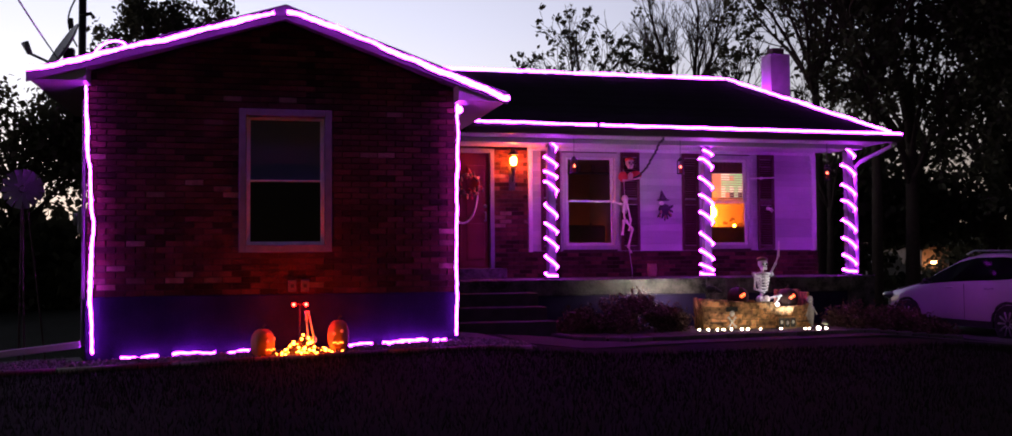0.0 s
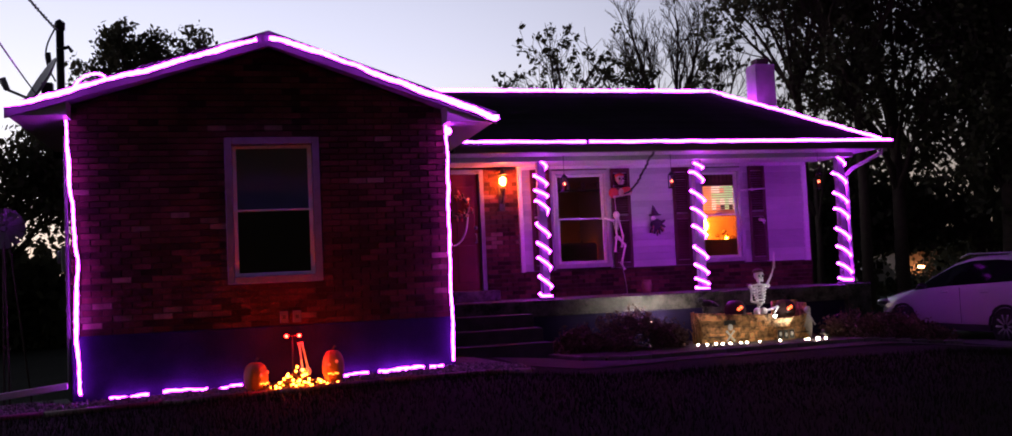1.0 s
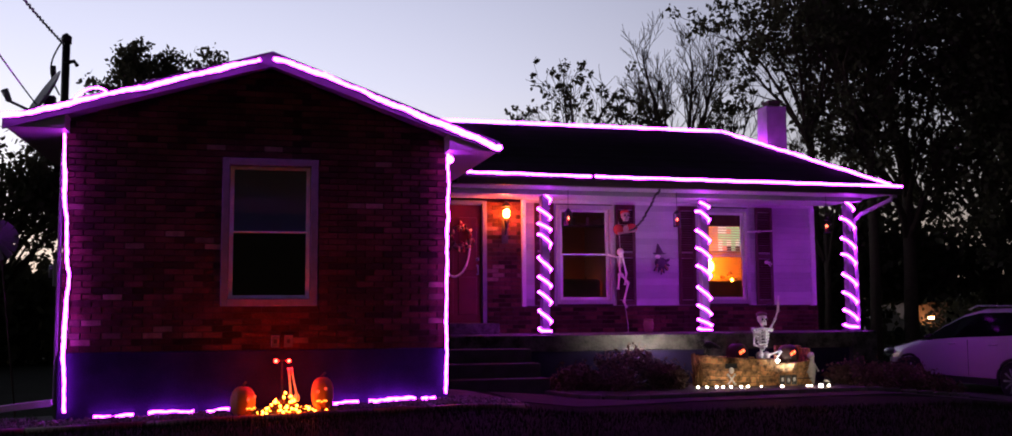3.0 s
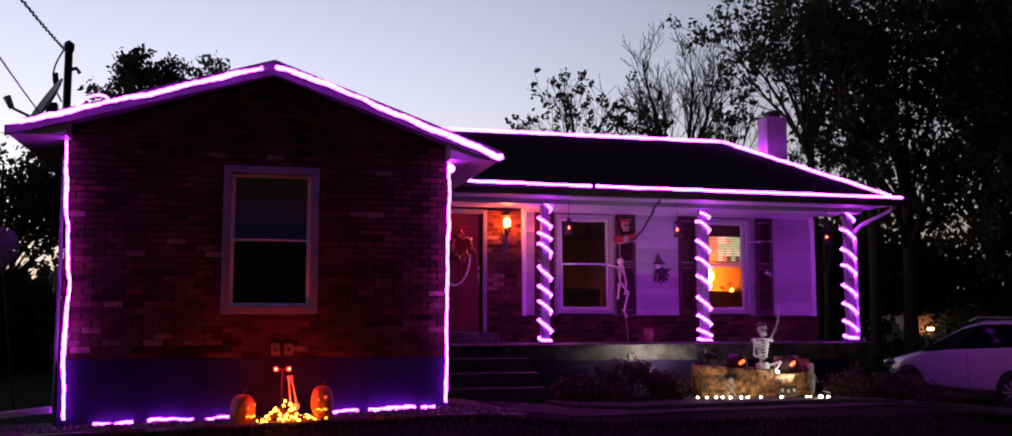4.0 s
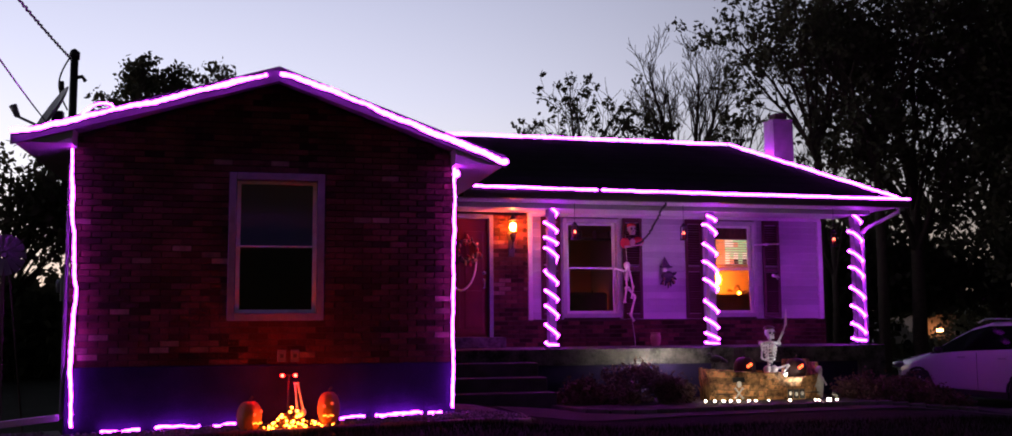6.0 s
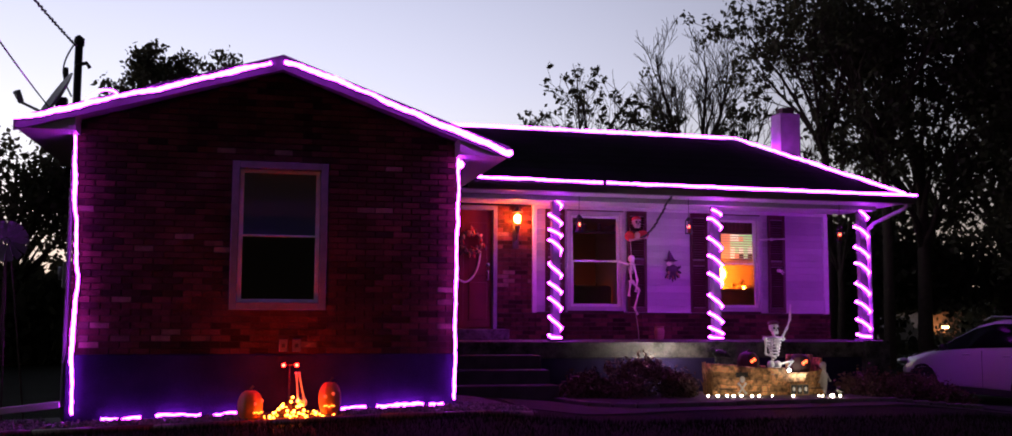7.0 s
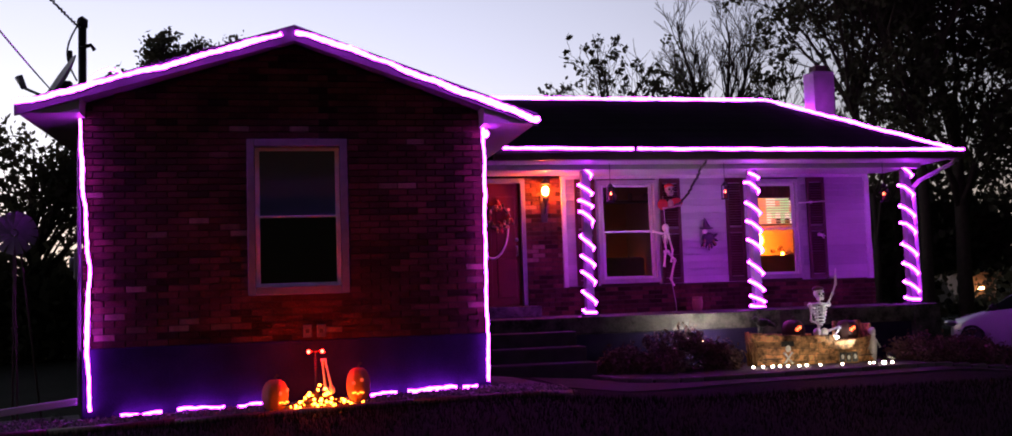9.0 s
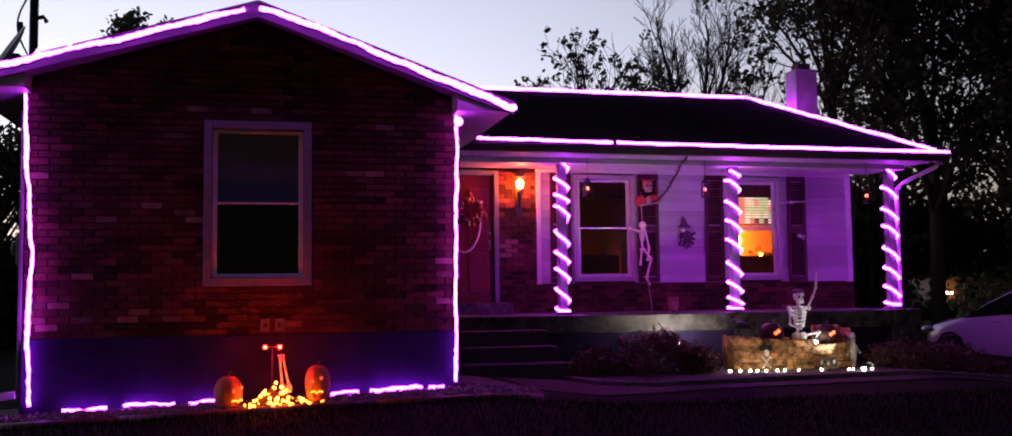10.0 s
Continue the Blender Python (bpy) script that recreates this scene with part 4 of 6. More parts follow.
part("back_post", bx((-0.72, 0.1, -1.84, -0.66, 0.16, 0.2), (0.66, 0.1, -1.84, 0.72, 0.16, 0.2)), WOOD, shf)
sofa = thing("sofa", "brown sofa in the dim front room", "sofa", (3.4, 6.6, FLOOR))
part("seat", bx((-0.9, -0.4, 0.0, 0.9, 0.4, 0.45)), CLAY, sofa, bevel=0.06)
part("backrest", bx((-0.9, 0.25, 0.45, 0.9, 0.45, 0.95)), CLAY, sofa, bevel=0.06)
fl2 = thing("floor_lamp", "dim amber lamp in the front room", "lamp", (4.1, 7.2, FLOOR))
part("pole", tb([(0, 0, 0), (0, 0, 1.0)], 0.015), WOOD, fl2)
part("shade", tb([(0, 0, 0.6), (0, 0, 0.82)], [0.12, 0.08], 12), glow("dim_shade", (1.0, 0.11, 0.02), 1.2), fl2, "dim glowing shade")

# ---- decorations before the wing wall ----
def pumpkin(name, loc, r, h, label, face, group, dark=None, eye_glow=None, close=0.34):
    p = thing(name, label, "pumpkin", loc, group)
    bm = bmesh.new()
    n = 32
    rings = []
    for j in range(11):
        v = math.pi * j / 10
        ring = []
        for k in range(n):
            u = 2 * math.pi * k / n
            q = r * (math.sin(v) ** 0.7 if 0 < j < 10 else 0.0) * (1 - 0.07 * abs(math.cos(u * 4)) ** 4)
            ring.append(bm.verts.new((q * math.cos(u), q * math.sin(u), h / 2 - h / 2 * math.cos(v))))
        rings.append(ring)
    for a, b in zip(rings, rings[1:]):
        for k in range(n):
            f = bm.faces.new((a[k], a[(k + 1) % n], b[(k + 1) % n], b[k]))
            f.smooth = True
    bmesh.ops.remove_doubles(bm, verts=bm.verts, dist=0.0005)
    part("shell", bm, dark or PUMPKIN, p)
    part("stem", tb([(0, 0, h * 0.97), (0.01, 0, h * 1.06), (0.03, -0.01, h * 1.13)], [r * 0.16, r * 0.1, r * 0.12], 6), BARK, p)
    for s in (-1, 1):
        bm = bmesh.new()
        ball(bm, (s * r * close, -r * 0.94, h * (0.62 + 0.04 * s)), r * 0.15, (1, 0.3, 1.0), 8, 6)
        part("eye", bm, eye_glow or face, p)
    for k in range(5):
        a = -0.7 + 0.35 * k
        bm = bmesh.new()
        ball(bm, (r * 0.6 * math.sin(a), -r * (0.99 - 0.15 * a * a), h * (0.27 + 0.05 * a * a + 0.03 * (k % 2))), r * 0.1, (1.1, 0.35, 0.8), 6, 5)
        part("mouth_gap", bm, face, p)
    return p


def gz(x, y):
    return ground_z(x, y)


pumpkin("jack_o_lantern", (-2.2, -0.55, gz(-2.2, -0.55) + 0.01), 0.13, 0.31, "tall orange carved pumpkin lit from within by the wall", FACE_GLOW, "carved pumpkins", None, DIM_EYE).rotation_euler = (0, 0, 0.75)
pumpkin("jack_o_lantern", (-1.4, -0.5, gz(-1.4, -0.5) + 0.03), 0.12, 0.34, "tall orange carved pumpkin lit from within by the wall", FACE_GLOW, "carved pumpkins", None, DIM_EYE).rotation_euler = (0, 0, -0.1)
string = thing("orange_light_string", "tangled string of glowing orange bulbs heaped on the ground", "string lights", (-1.78, -0.62, gz(-1.8, -0.6)))
rnd = random.Random(4)
spots = []
for k in range(64):
    x = rnd.gauss(0, 0.22)
    x = max(-0.38, min(0.42, x))
    top = 0.05 + 0.17 * math.exp(-(x / 0.13) ** 2)
    spots.append((x, rnd.uniform(-0.2, 0.12), 0.025 + top * rnd.random()))
bulb = None
for s in spots:
    if bulb is None:
        bm = bmesh.new()
        ball(bm, (0, 0, 0), 0.0138, (1, 1, 1), 8, 6)
        bulb = part("bulb", bm, ORANGE_BULB, string)
        bulb.location = s
    else:
        o = new("bulb", bulb.data)
        o.parent = string
        o.location = s
part("wire", tb(spots, 0.004, 4), BLACK, string)
bm = bmesh.new()
for k in range(260):
    x = rnd.gauss(0, 0.15)
    h = 0.02 + 0.13 * math.exp(-(x / 0.16) ** 2)
    m = Matrix.Translation((x, rnd.uniform(-0.05, 0.16), h * rnd.random())) @ Euler((rnd.uniform(0, 6), rnd.uniform(0, 6), rnd.uniform(0, 6))).to_matrix().to_4x4()
    box(bm, -0.03, -0.002, -0.015, 0.03, 0.002, 0.015, m)
o = tagged(obj("leaf_heap", bm, SHRUB), "small heap of dry leaves under the orange lights", "leaves", kind="stuff")
o.location = string.location
st = thing("red_eyed_stake", "bone-legged halloween stake with two red glowing eyes", "ornament", (-1.81, -0.42, gz(-1.8, -0.4)))
part("crossbar", tb([(-0.075, -0.06, 0.555), (0.075, -0.06, 0.555)], 0.006, 6), BLACK, st)
part("bar_bracket", tb([(0.0, 0.02, 0.5), (0.0, -0.06, 0.555)], 0.006, 6), BLACK, st)
for x in (-0.066, 0.066):
    bm = bmesh.new()
    ball(bm, (x, -0.085, 0.555), 0.018, (1, 1, 1), 10, 8)
    part("eye", bm, RED_BULB, st, "glowing red bulb")
bm = bmesh.new()
bone(bm, (0.065, -0.02, 0.48), (0.09, -0.04, 0.2), 0.012)
part("leg_bone", bm, BONE, st)
bm = bmesh.new()
bone(bm, (0.09, -0.02, 0.48), (0.15, -0.04, 0.2), 0.012)
part("leg_bone", bm, BONE, st)
bm = bmesh.new()
ball(bm, (0.09, -0.04, 0.17), 0.035, (1, 1, 1.3), 8, 6)
ball(bm, (0.15, -0.04, 0.17), 0.035, (1, 1, 1.3), 8, 6)
part("foot", bm, BONE, st)
part("stake", tb([(0.0, 0.0, -0.05), (0.0, 0.02, 0.5)], 0.01, 6), BLACK, st)

# garden windmill
MILL = mat("pale_tin", (0.17, 0.17, 0.185), 0.5, scale=8, amount=0.25, bump=0.05)
wm = thing("garden_windmill", "small metal garden windmill on thin legs", "windmill", (-4.78, 0.5, gz(-4.78, 0.5)))
for k in range(3):
    a = 2 * math.pi * k / 3 + 0.4
    part("leg", tb([(0.17 * math.cos(a) + 0.08, 0.17 * math.sin(a), -0.05), (0.03 * math.cos(a), 0.03 * math.sin(a), 1.85)], 0.011, 5), BARK, wm)
for k in range(14):
    a = 2 * math.pi * k / 14
    bm = bmesh.new()
    box(bm, 0.04, -0.002, -0.022, 0.22, 0.002, 0.022)
    for q in bm.verts:
        if q.co.x > 0.1:
            q.co.z *= 2.0
    bm.transform(pose(0, -0.06, 1.93) @ Matrix.Rotation(a, 4, "Y") @ Matrix.Rotation(radians(25), 4, "X"))
    part("blade", bm, MILL, wm)
part("hub", tb([(0, 0.05, 1.93), (0, -0.09, 1.93)], 0.03, 10), MILL, wm)
part("tail", bx((-0.01, 0.05, 1.86, 0.01, 0.35, 2.02)), MILL, wm)

# ---- boat with a skeleton, before the porch ----
BX, BY, BZ = 5.07, 2.35, -0.2
boat = thing("toy_pirate_boat", "tan plank-patterned decoration boat on the flower bed", "boat", (BX, BY, BZ))


def sheer(x):
    return 0.34 + 0.05 * (max(0.0, -x) / 0.95) ** 1.5 + (0.07 if x < 0.18 else 0.0) + (0.06 * ((x - 0.45) / 0.5) ** 2 if x > 0.45 else 0.0)


def belly(x, f):
    return (0.30 - 0.30 * (abs(x) / 1.0) ** 3.0) * (0.75 + 0.25 * f)


def hull_board(side, row, rows, xa, xb):
    """One short board of the hull between two stations, bowed with it."""
    f0, f1 = row / rows, (row + 1) / rows - 0.016
    bm = bmesh.new()
    pr = None
    for k in range(4):
        x = xa + (xb - xa) * k / 3
        ring = []
        for f, off in ((f0, 0.0), (f1, 0.0), (f1, 0.014), (f0, 0.014)):
            lean = 1 - 0.09 * (1 - f)
            ring.append(bm.verts.new((x * lean, side * (belly(x, f) - off + 0.006 * (row % 2)), 0.01 + sheer(x) * f)))
        if pr:
            for q in range(4):
                bm.faces.new((pr[q], pr[(q + 1) % 4], ring[(q + 1) % 4], ring[q]))
        else:
            bm.faces.new(ring)
        pr = ring
    bm.faces.new(pr[::-1])
    part("hull_board", bm, STRAW, boat)


hull_rnd = random.Random(12)
for side in (-1, 1):
    for row in range(5):
        x = -0.93
        while x < 0.92:
            nxt = min(0.93, x + hull_rnd.uniform(0.13, 0.3))
            if nxt > 0.84:
                nxt = 0.93
            hull_board(side, row, 5, x, nxt - (0.007 if nxt < 0.93 else 0))
            x = nxt
part("hull_lining", bx((-0.6, -0.16, 0.015, 0.6, -0.15, 0.3), (-0.6, 0.15, 0.015, 0.6, 0.16, 0.3)), WOOD, boat)
for side in (-1, 1):
    part("gunwale", tb([(x * 0.98, side * (belly(x, 1) - 0.002), 0.012 + sheer(x)) for x in [-0.92 + 1.84 * k / 40 for k in range(41)]], 0.013, 6), STRAW, boat)
bm = bmesh.new()
for k in range(60):
    a = hull_rnd.uniform(-0.5, 0.5)
    z0, h = hull_rnd.uniform(-0.02, 0.12), hull_rnd.uniform(0.2, 0.36)
    x0, y0 = -0.93 + hull_rnd.gauss(0, 0.03), hull_rnd.uniform(-0.12, 0.05)
    tube(bm, [(x0, y0, z0), (x0 - 0.03 * a, y0 + 0.02 * a, z0 + h * 0.6), (x0 - 0.12 * a - 0.03, y0 - 0.06 * a, z0 + h)], [0.009, 0.008, 0.003], 4)
part("bow_straw", bm, mat("dry_straw", (0.22, 0.11, 0.04), 0.9, scale=30, amount=0.4, bump=0.2, rand=0.5), boat, "bundle of dark dry straw at the bow")
part("deck", bx((-0.8, -0.2, 0.12, 0.8, 0.2, 0.135)), WOOD, boat)
part("stem_post", tb([(-0.86, 0, 0.0), (-0.95, 0, 0.3), (-0.98, 0, 0.5)], [0.035, 0.045, 0.03], 6), STRAW, boat)
part("stern_board", bx((0.84, -0.12, 0.02, 0.9, 0.12, 0.5)), STRAW, boat, bevel=0.01)
part("stern_castle", bx((0.42, 0.16, 0.1, 0.86, 0.2, 0.60), (0.82, -0.1, 0.1, 0.86, 0.16, 0.56)), STRAW, boat, bevel=0.012)
part("emblem", bx((-0.63, -0.322, 0.30, -0.45, -0.306, 0.37)), BLACK, boat, "dark skull emblem panel")
bm = bmesh.new()
ball(bm, (-0.54, -0.325, 0.27), 0.042, (1, 0.3, 1.1), 10, 6)
bone(bm, (-0.60, -0.32, 0.22), (-0.48, -0.32, 0.07), 0.015)
bone(bm, (-0.48, -0.32, 0.22), (-0.60, -0.32, 0.07), 0.015)
part("emblem_bones", bm, BONE, boat)
part("sign_board", bx((0.19, -0.345, 0.04, 0.49, -0.325, 0.2)), STRAW, boat, "small framed sign board")
for k in range(3):
    part("sign_bar", bx((0.206 + 0.094 * k, -0.352, 0.055, 0.286 + 0.094 * k, -0.344, 0.188)), BLACK, boat)
    bm = bmesh.new()
    ball(bm, (0.246 + 0.094 * k, -0.353, 0.13 - 0.012 * (k % 2)), 0.024, (1, 0.25, 1.3), 8, 6)
    part("sign_mark", bm, BONE, boat, "pale oval mark on the sign")

sk = bmesh.new()
X, Y, Z = 5.19, 2.32, 0.16
skull(sk, (X, Y, Z + 0.63), 0.085)
ribs(sk, (X, Y, Z + 0.36), 0.115, 0.22, 0.08)
tube(sk, [(X - 0.145, Y, Z + 0.48), (X, Y - 0.05, Z + 0.5), (X + 0.145, Y, Z + 0.48)], 0.02, 6)
for s in (-1, 1):
    ball(sk, (X + s * 0.145, Y, Z + 0.48), 0.034, (1.1, 1, 1), 8, 6)
    ball(sk, (X + s * 0.075, Y + 0.06, Z + 0.42), 0.055, (0.9, 0.3, 1.2), 8, 6)
tube(sk, [(X, Y, Z + 0.5), (X, Y, Z + 0.58)], 0.024, 6)
for k in range(4):
    ball(sk, (X, Y + 0.03, Z + 0.23 - 0.03 * k), 0.022, (1, 1, 0.6), 8, 6)
ball(sk, (X - 0.055, Y, Z + 0.1), 0.06, (1, 0.7, 1), 10, 6)
ball(sk, (X + 0.055, Y, Z + 0.1), 0.06, (1, 0.7, 1), 10, 6)
bone(sk, (X + 0.13, Y, Z + 0.49), (X + 0.2, Y - 0.03, Z + 0.64), 0.017)
bone(sk, (X + 0.2, Y - 0.03, Z + 0.64), (X + 0.23, Y - 0.06, Z + 0.76), 0.015)
tube(sk, [(X + 0.23, Y - 0.06, Z + 0.74), (X + 0.24, Y - 0.07, Z + 0.98)], [0.022, 0.012], 6)
bone(sk, (X - 0.13, Y, Z + 0.49), (X - 0.15, Y - 0.02, Z + 0.26), 0.017)
bone(sk, (X - 0.15, Y - 0.02, Z + 0.26), (X - 0.02, Y - 0.1, Z + 0.2), 0.015)
bone(sk, (X + 0.05, Y, Z + 0.1), (X + 0.26, Y - 0.06, Z + 0.16), 0.02)
bone(sk, (X + 0.26, Y - 0.06, Z + 0.16), (X + 0.12, Y - 0.1, Z - 0.0), 0.018)
bone(sk, (X - 0.05, Y, Z + 0.1), (X - 0.1, Y - 0.14, Z - 0.02), 0.02)
ball(sk, (X + 0.12, Y - 0.12, Z + 0.0), 0.04, (1.2, 1.2, 0.8), 8, 6)
n_bone = len(sk.faces)
skull_dark(sk, (X, Y, Z + 0.63), 0.085)
sk.faces.ensure_lookup_table()
for f in sk.faces[n_bone:]:
    f.material_index = 1
o = obj("seated_skeleton", sk, BONE)
o.data.materials.append(BLACK)
tagged(o, "white plastic skeleton sitting in the boat, one arm raised", "skeleton decoration")
bm = bmesh.new()
ball(bm, (5.19, 2.335, 0.862), 0.08, (1, 1.05, 0.5), 12, 8)
ball(bm, (5.265, 2.37, 0.85), 0.025, (1.2, 0.8, 0.9), 8, 6)
tube(bm, [(5.27, 2.37, 0.85), (5.30, 2.38, 0.80), (5.29, 2.38, 0.75)], [0.016, 0.02, 0.008], 6)
tagged(obj("skeleton_bandana", bm, WOOD), "dark bandana on the seated skeleton", "bandana")
DARK_PUMPKIN = mat("dark_foam_pumpkin", (0.06, 0.02, 0.014), 0.6, scale=8, amount=0.3, bump=0.1)
EYE_GLOW = glow("red_orange_face", (1.0, 0.08, 0.02), 6.0)
pumpkin("boat_pumpkin", (4.78, 2.33, 0.13), 0.16, 0.32, "dark carved pumpkin with red glowing eyes in the boat", DARK_PUMPKIN, "boat pumpkins", DARK_PUMPKIN, EYE_GLOW, 0.13)
pumpkin("boat_pumpkin", (5.60, 2.33, 0.10), 0.16, 0.32, "dark carved pumpkin with red glowing eyes in the boat", DARK_PUMPKIN, "boat pumpkins", DARK_PUMPKIN, EYE_GLOW, 0.13)
bm = bmesh.new()
ball(bm, (4.36, 2.4, 0.42), 0.07, (1.5, 0.8, 0.8), 10, 6)
ball(bm, (4.26, 2.4, 0.47), 0.045, (1, 1, 1), 8, 6)
tube(bm, [(4.22, 2.4, 0.47), (4.16, 2.4, 0.455)], [0.02, 0.004], 6)
tube(bm, [(4.43, 2.4, 0.42), (4.54, 2.4, 0.37)], [0.04, 0.02], 6)
tube(bm, [(4.36, 2.4, 0.38), (4.36, 2.4, 0.1)], 0.01, 5)
tagged(obj("toy_crow", bm, BLACK), "black plastic crow on a stick in the boat bow", "crow decoration")
bm = bmesh.new()
skull(bm, (5.93, 2.25, 0.24), 0.06)
tube(bm, [(5.93, 2.25, 0.2), (5.93, 2.25, 0.1), (5.94, 2.25, -0.05), (5.95, 2.25, -0.2)], [0.03, 0.07, 0.05, 0.02], 8)
bone(bm, (5.9, 2.22, 0.13), (5.84, 2.2, 0.0), 0.012)
bone(bm, (5.97, 2.22, 0.13), (6.02, 2.2, 0.02), 0.012)
tagged(obj("toy_ghost", bm, BONE), "small pale ghost ornament at the boat stern", "ornament")
for k, f in enumerate((0.0, 0.07, 0.14, 0.19, 0.25, 0.33, 0.38, 0.48, 0.64, 0.835, 0.865, 0.94, 1.0)):
    x, y = 3.94 + 1.87 * f, 1.88 - 0.28 * f
    w = thing("ground_light", "small glowing white stake light in the flower bed", "garden light", (x, y, ground_z(x, y) + 0.03), "white stake lights")
    r = 0.026 if k == 11 else (0.010 if k in (7, 9, 10) else 0.014)
    bm = bmesh.new()
    ball(bm, (0, 0, 0.02), r, (1.1, 1.1, 0.8), 10, 6)
    part("bulb", bm, WHITE_BULB, w, "glowing white bulb")
    part("stake", tb([(0, 0, -0.1), (0, 0, 0.01)], 0.008, 5), BLACK, w)


sp = thing("boat_spotlight", "small white spotlight at the skeleton's feet", "spotlight", (5.33, 2.13, 0.16))
bm = bmesh.new()
ball(bm, (0, 0, 0.03), 0.015, (1, 1, 1), 10, 8)
part("bulb", bm, SPOT_BULB, sp, "glowing white bulb")
part("stand", tb([(0, 0, -0.3), (0, 0, 0.01)], 0.01, 6), BLACK, sp)
sp = thing("garden_spotlight", "small white spotlight beside the boat, aimed at the skeleton", "spotlight", (5.82, 1.66, ground_z(5.8, 1.66) + 0.03))
part("stake", tb([(0, 0, -0.1), (0, 0, 0.1)], 0.01, 6), BLACK, sp)
hd = bmesh.new()
tube(hd, [(0.045, -0.045, 0.07), (-0.02, 0.02, 0.11)], [0.025, 0.04], 12)
part("head", hd, BLACK, sp)
beam = bpy.data.lights.new("spot_beam", "SPOT")
beam.energy, beam.color, beam.spot_size, beam.spot_blend, beam.shadow_soft_size = 31.0, (0.92, 0.95, 1.0), radians(46), 0.6, 0.03
beam_ob = new("spot_beam", beam)
beam_ob.parent = sp
beam_ob.matrix_basis = look((-0.03, 0.03, 0.12), (5.12 - 5.82, 2.3 - 1.66, 0.62))
sp = thing("garden_spotlight", "small white spotlight behind the shrub, aimed at the porch", "spotlight", (3.55, 2.42, 0.04))
part("stake", tb([(0, 0, -0.3), (0, 0, 0.12)], 0.01, 6), BLACK, sp)
hd = bmesh.new()
tube(hd, [(0, -0.05, 0.1), (0, 0.03, 0.16)], [0.035, 0.05], 12)
part("head", hd, BLACK, sp)
hd = bmesh.new()
tube(hd, [(0, 0.031, 0.161), (0, 0.034, 0.164)], 0.043, 12)
part("lens", hd, LENS_GLOW, sp, "glowing white lens")

# ---- beds, walk, drive ----
def sheet(name, outline, lift, material, label, category, skirt=0.25, step=0.25):
    """A patch of ground with thickness that follows the lawn."""
    bm = bmesh.new()
    pts = []
    for (ax, ay), (bx_, by_) in zip(outline, outline[1:] + outline[:1]):
        n = max(1, int(math.hypot(bx_ - ax, by_ - ay) / step))
        pts += [(ax + (bx_ - ax) * k / n, ay + (by_ - ay) * k / n) for k in range(n)]
    top = [bm.verts.new((x, y, ground_z(x, y) + lift)) for x, y in pts]
    low = [bm.verts.new((x, y, ground_z(x, y) - skirt)) for x, y in pts]
    f = bm.faces.new(top)
    for i in range(len(pts)):
        j = (i + 1) % len(pts)
        bm.faces.new((top[i], top[j], low[j], low[i]))
    bmesh.ops.triangulate(bm, faces=[f])
    return tagged(obj(name, bm, material), label, category, kind="structure")


sheet("bed_wing", [(-5.6, -0.6), (-4.2, -0.75), (-2, -0.8), (0.2, -0.75), (0.75, -0.5), (0.85, 0.3), (0.6, 1.6), (0.03, 1.8), (0.03, -0.02), (-4.06, -0.02), (-4.2, 0.6), (-5.6, 0.5)], 0.03, GRAVEL, "pale gravel bed along the wing", "flower bed")
sheet("bed_porch", [(1.78, 2.9), (1.72, 1.95), (1.95, 1.15), (2.5, 0.8), (3.6, 0.9), (5.0, 1.05), (6.4, 1.2), (7.6, 1.4), (8.3, 1.9), (8.3, 2.9)], 0.03, MULCH, "mulched bed before the porch", "flower bed")
sheet("walk_path", [(0.9, 1.84), (0.95, 0.3), (1.5, -0.1), (3.0, 0.25), (5.0, 0.45), (8.6, 0.75), (8.6, 1.25), (6.4, 1.05), (5.0, 0.9), (3.6, 0.75), (2.45, 0.65), (1.9, 1.0), (1.65, 1.84)], 0.015, mat("old_walk_concrete", (0.062, 0.058, 0.055), 0.95, scale=2.5, amount=0.35, bump=0.4, spec=0.2), "concrete garden walk along the bed", "path")
sheet("driveway", [(8.62, 0.6), (16.5, -1.0), (30, -1.0), (30, 9.5), (8.6, 9.5)], 0.02, mat("worn_asphalt", (0.05, 0.048, 0.05), 0.9, scale=2, amount=0.4, bump=0.5), "dark worn driveway", "driveway")
edge = tagged(new("bed_edging"), "dark stone edging round the porch bed", "edging", kind="structure")
line = [(1.72, 1.95), (1.95, 1.15), (2.5, 0.8), (3.6, 0.9), (5.0, 1.05), (6.4, 1.2), (7.6, 1.4), (8.3, 1.9)]
EDGE = mat("edging_stone", (0.14, 0.12, 0.12), 0.9, scale=6, amount=0.4, bump=0.4, rand=0.3)
for (ax, ay), (cx, cy) in zip(line, line[1:]):
    n = max(1, round(math.hypot(cx - ax, cy - ay) / 0.3))
    for k in range(n):
        t = (k + 0.5) / n
        x, y = ax + (cx - ax) * t, ay + (cy - ay) * t
        o = part("stone", bx((-0.14, -0.05, -0.08, 0.14, 0.05, 0.06)), EDGE, edge, bevel=0.02)
        o.matrix_basis = pose(x, y, ground_z(x, y), 0, 0, math.degrees(math.atan2(cy - ay, cx - ax)) + rnd.uniform(-3, 3))


edge = tagged(new("bed_edging"), "low dark timber edging round the gravel bed", "edging", kind="structure")
line = [(-5.6, -0.62), (-4.2, -0.77), (-2, -0.82), (0.2, -0.77), (0.77, -0.5), (0.87, 0.3)]
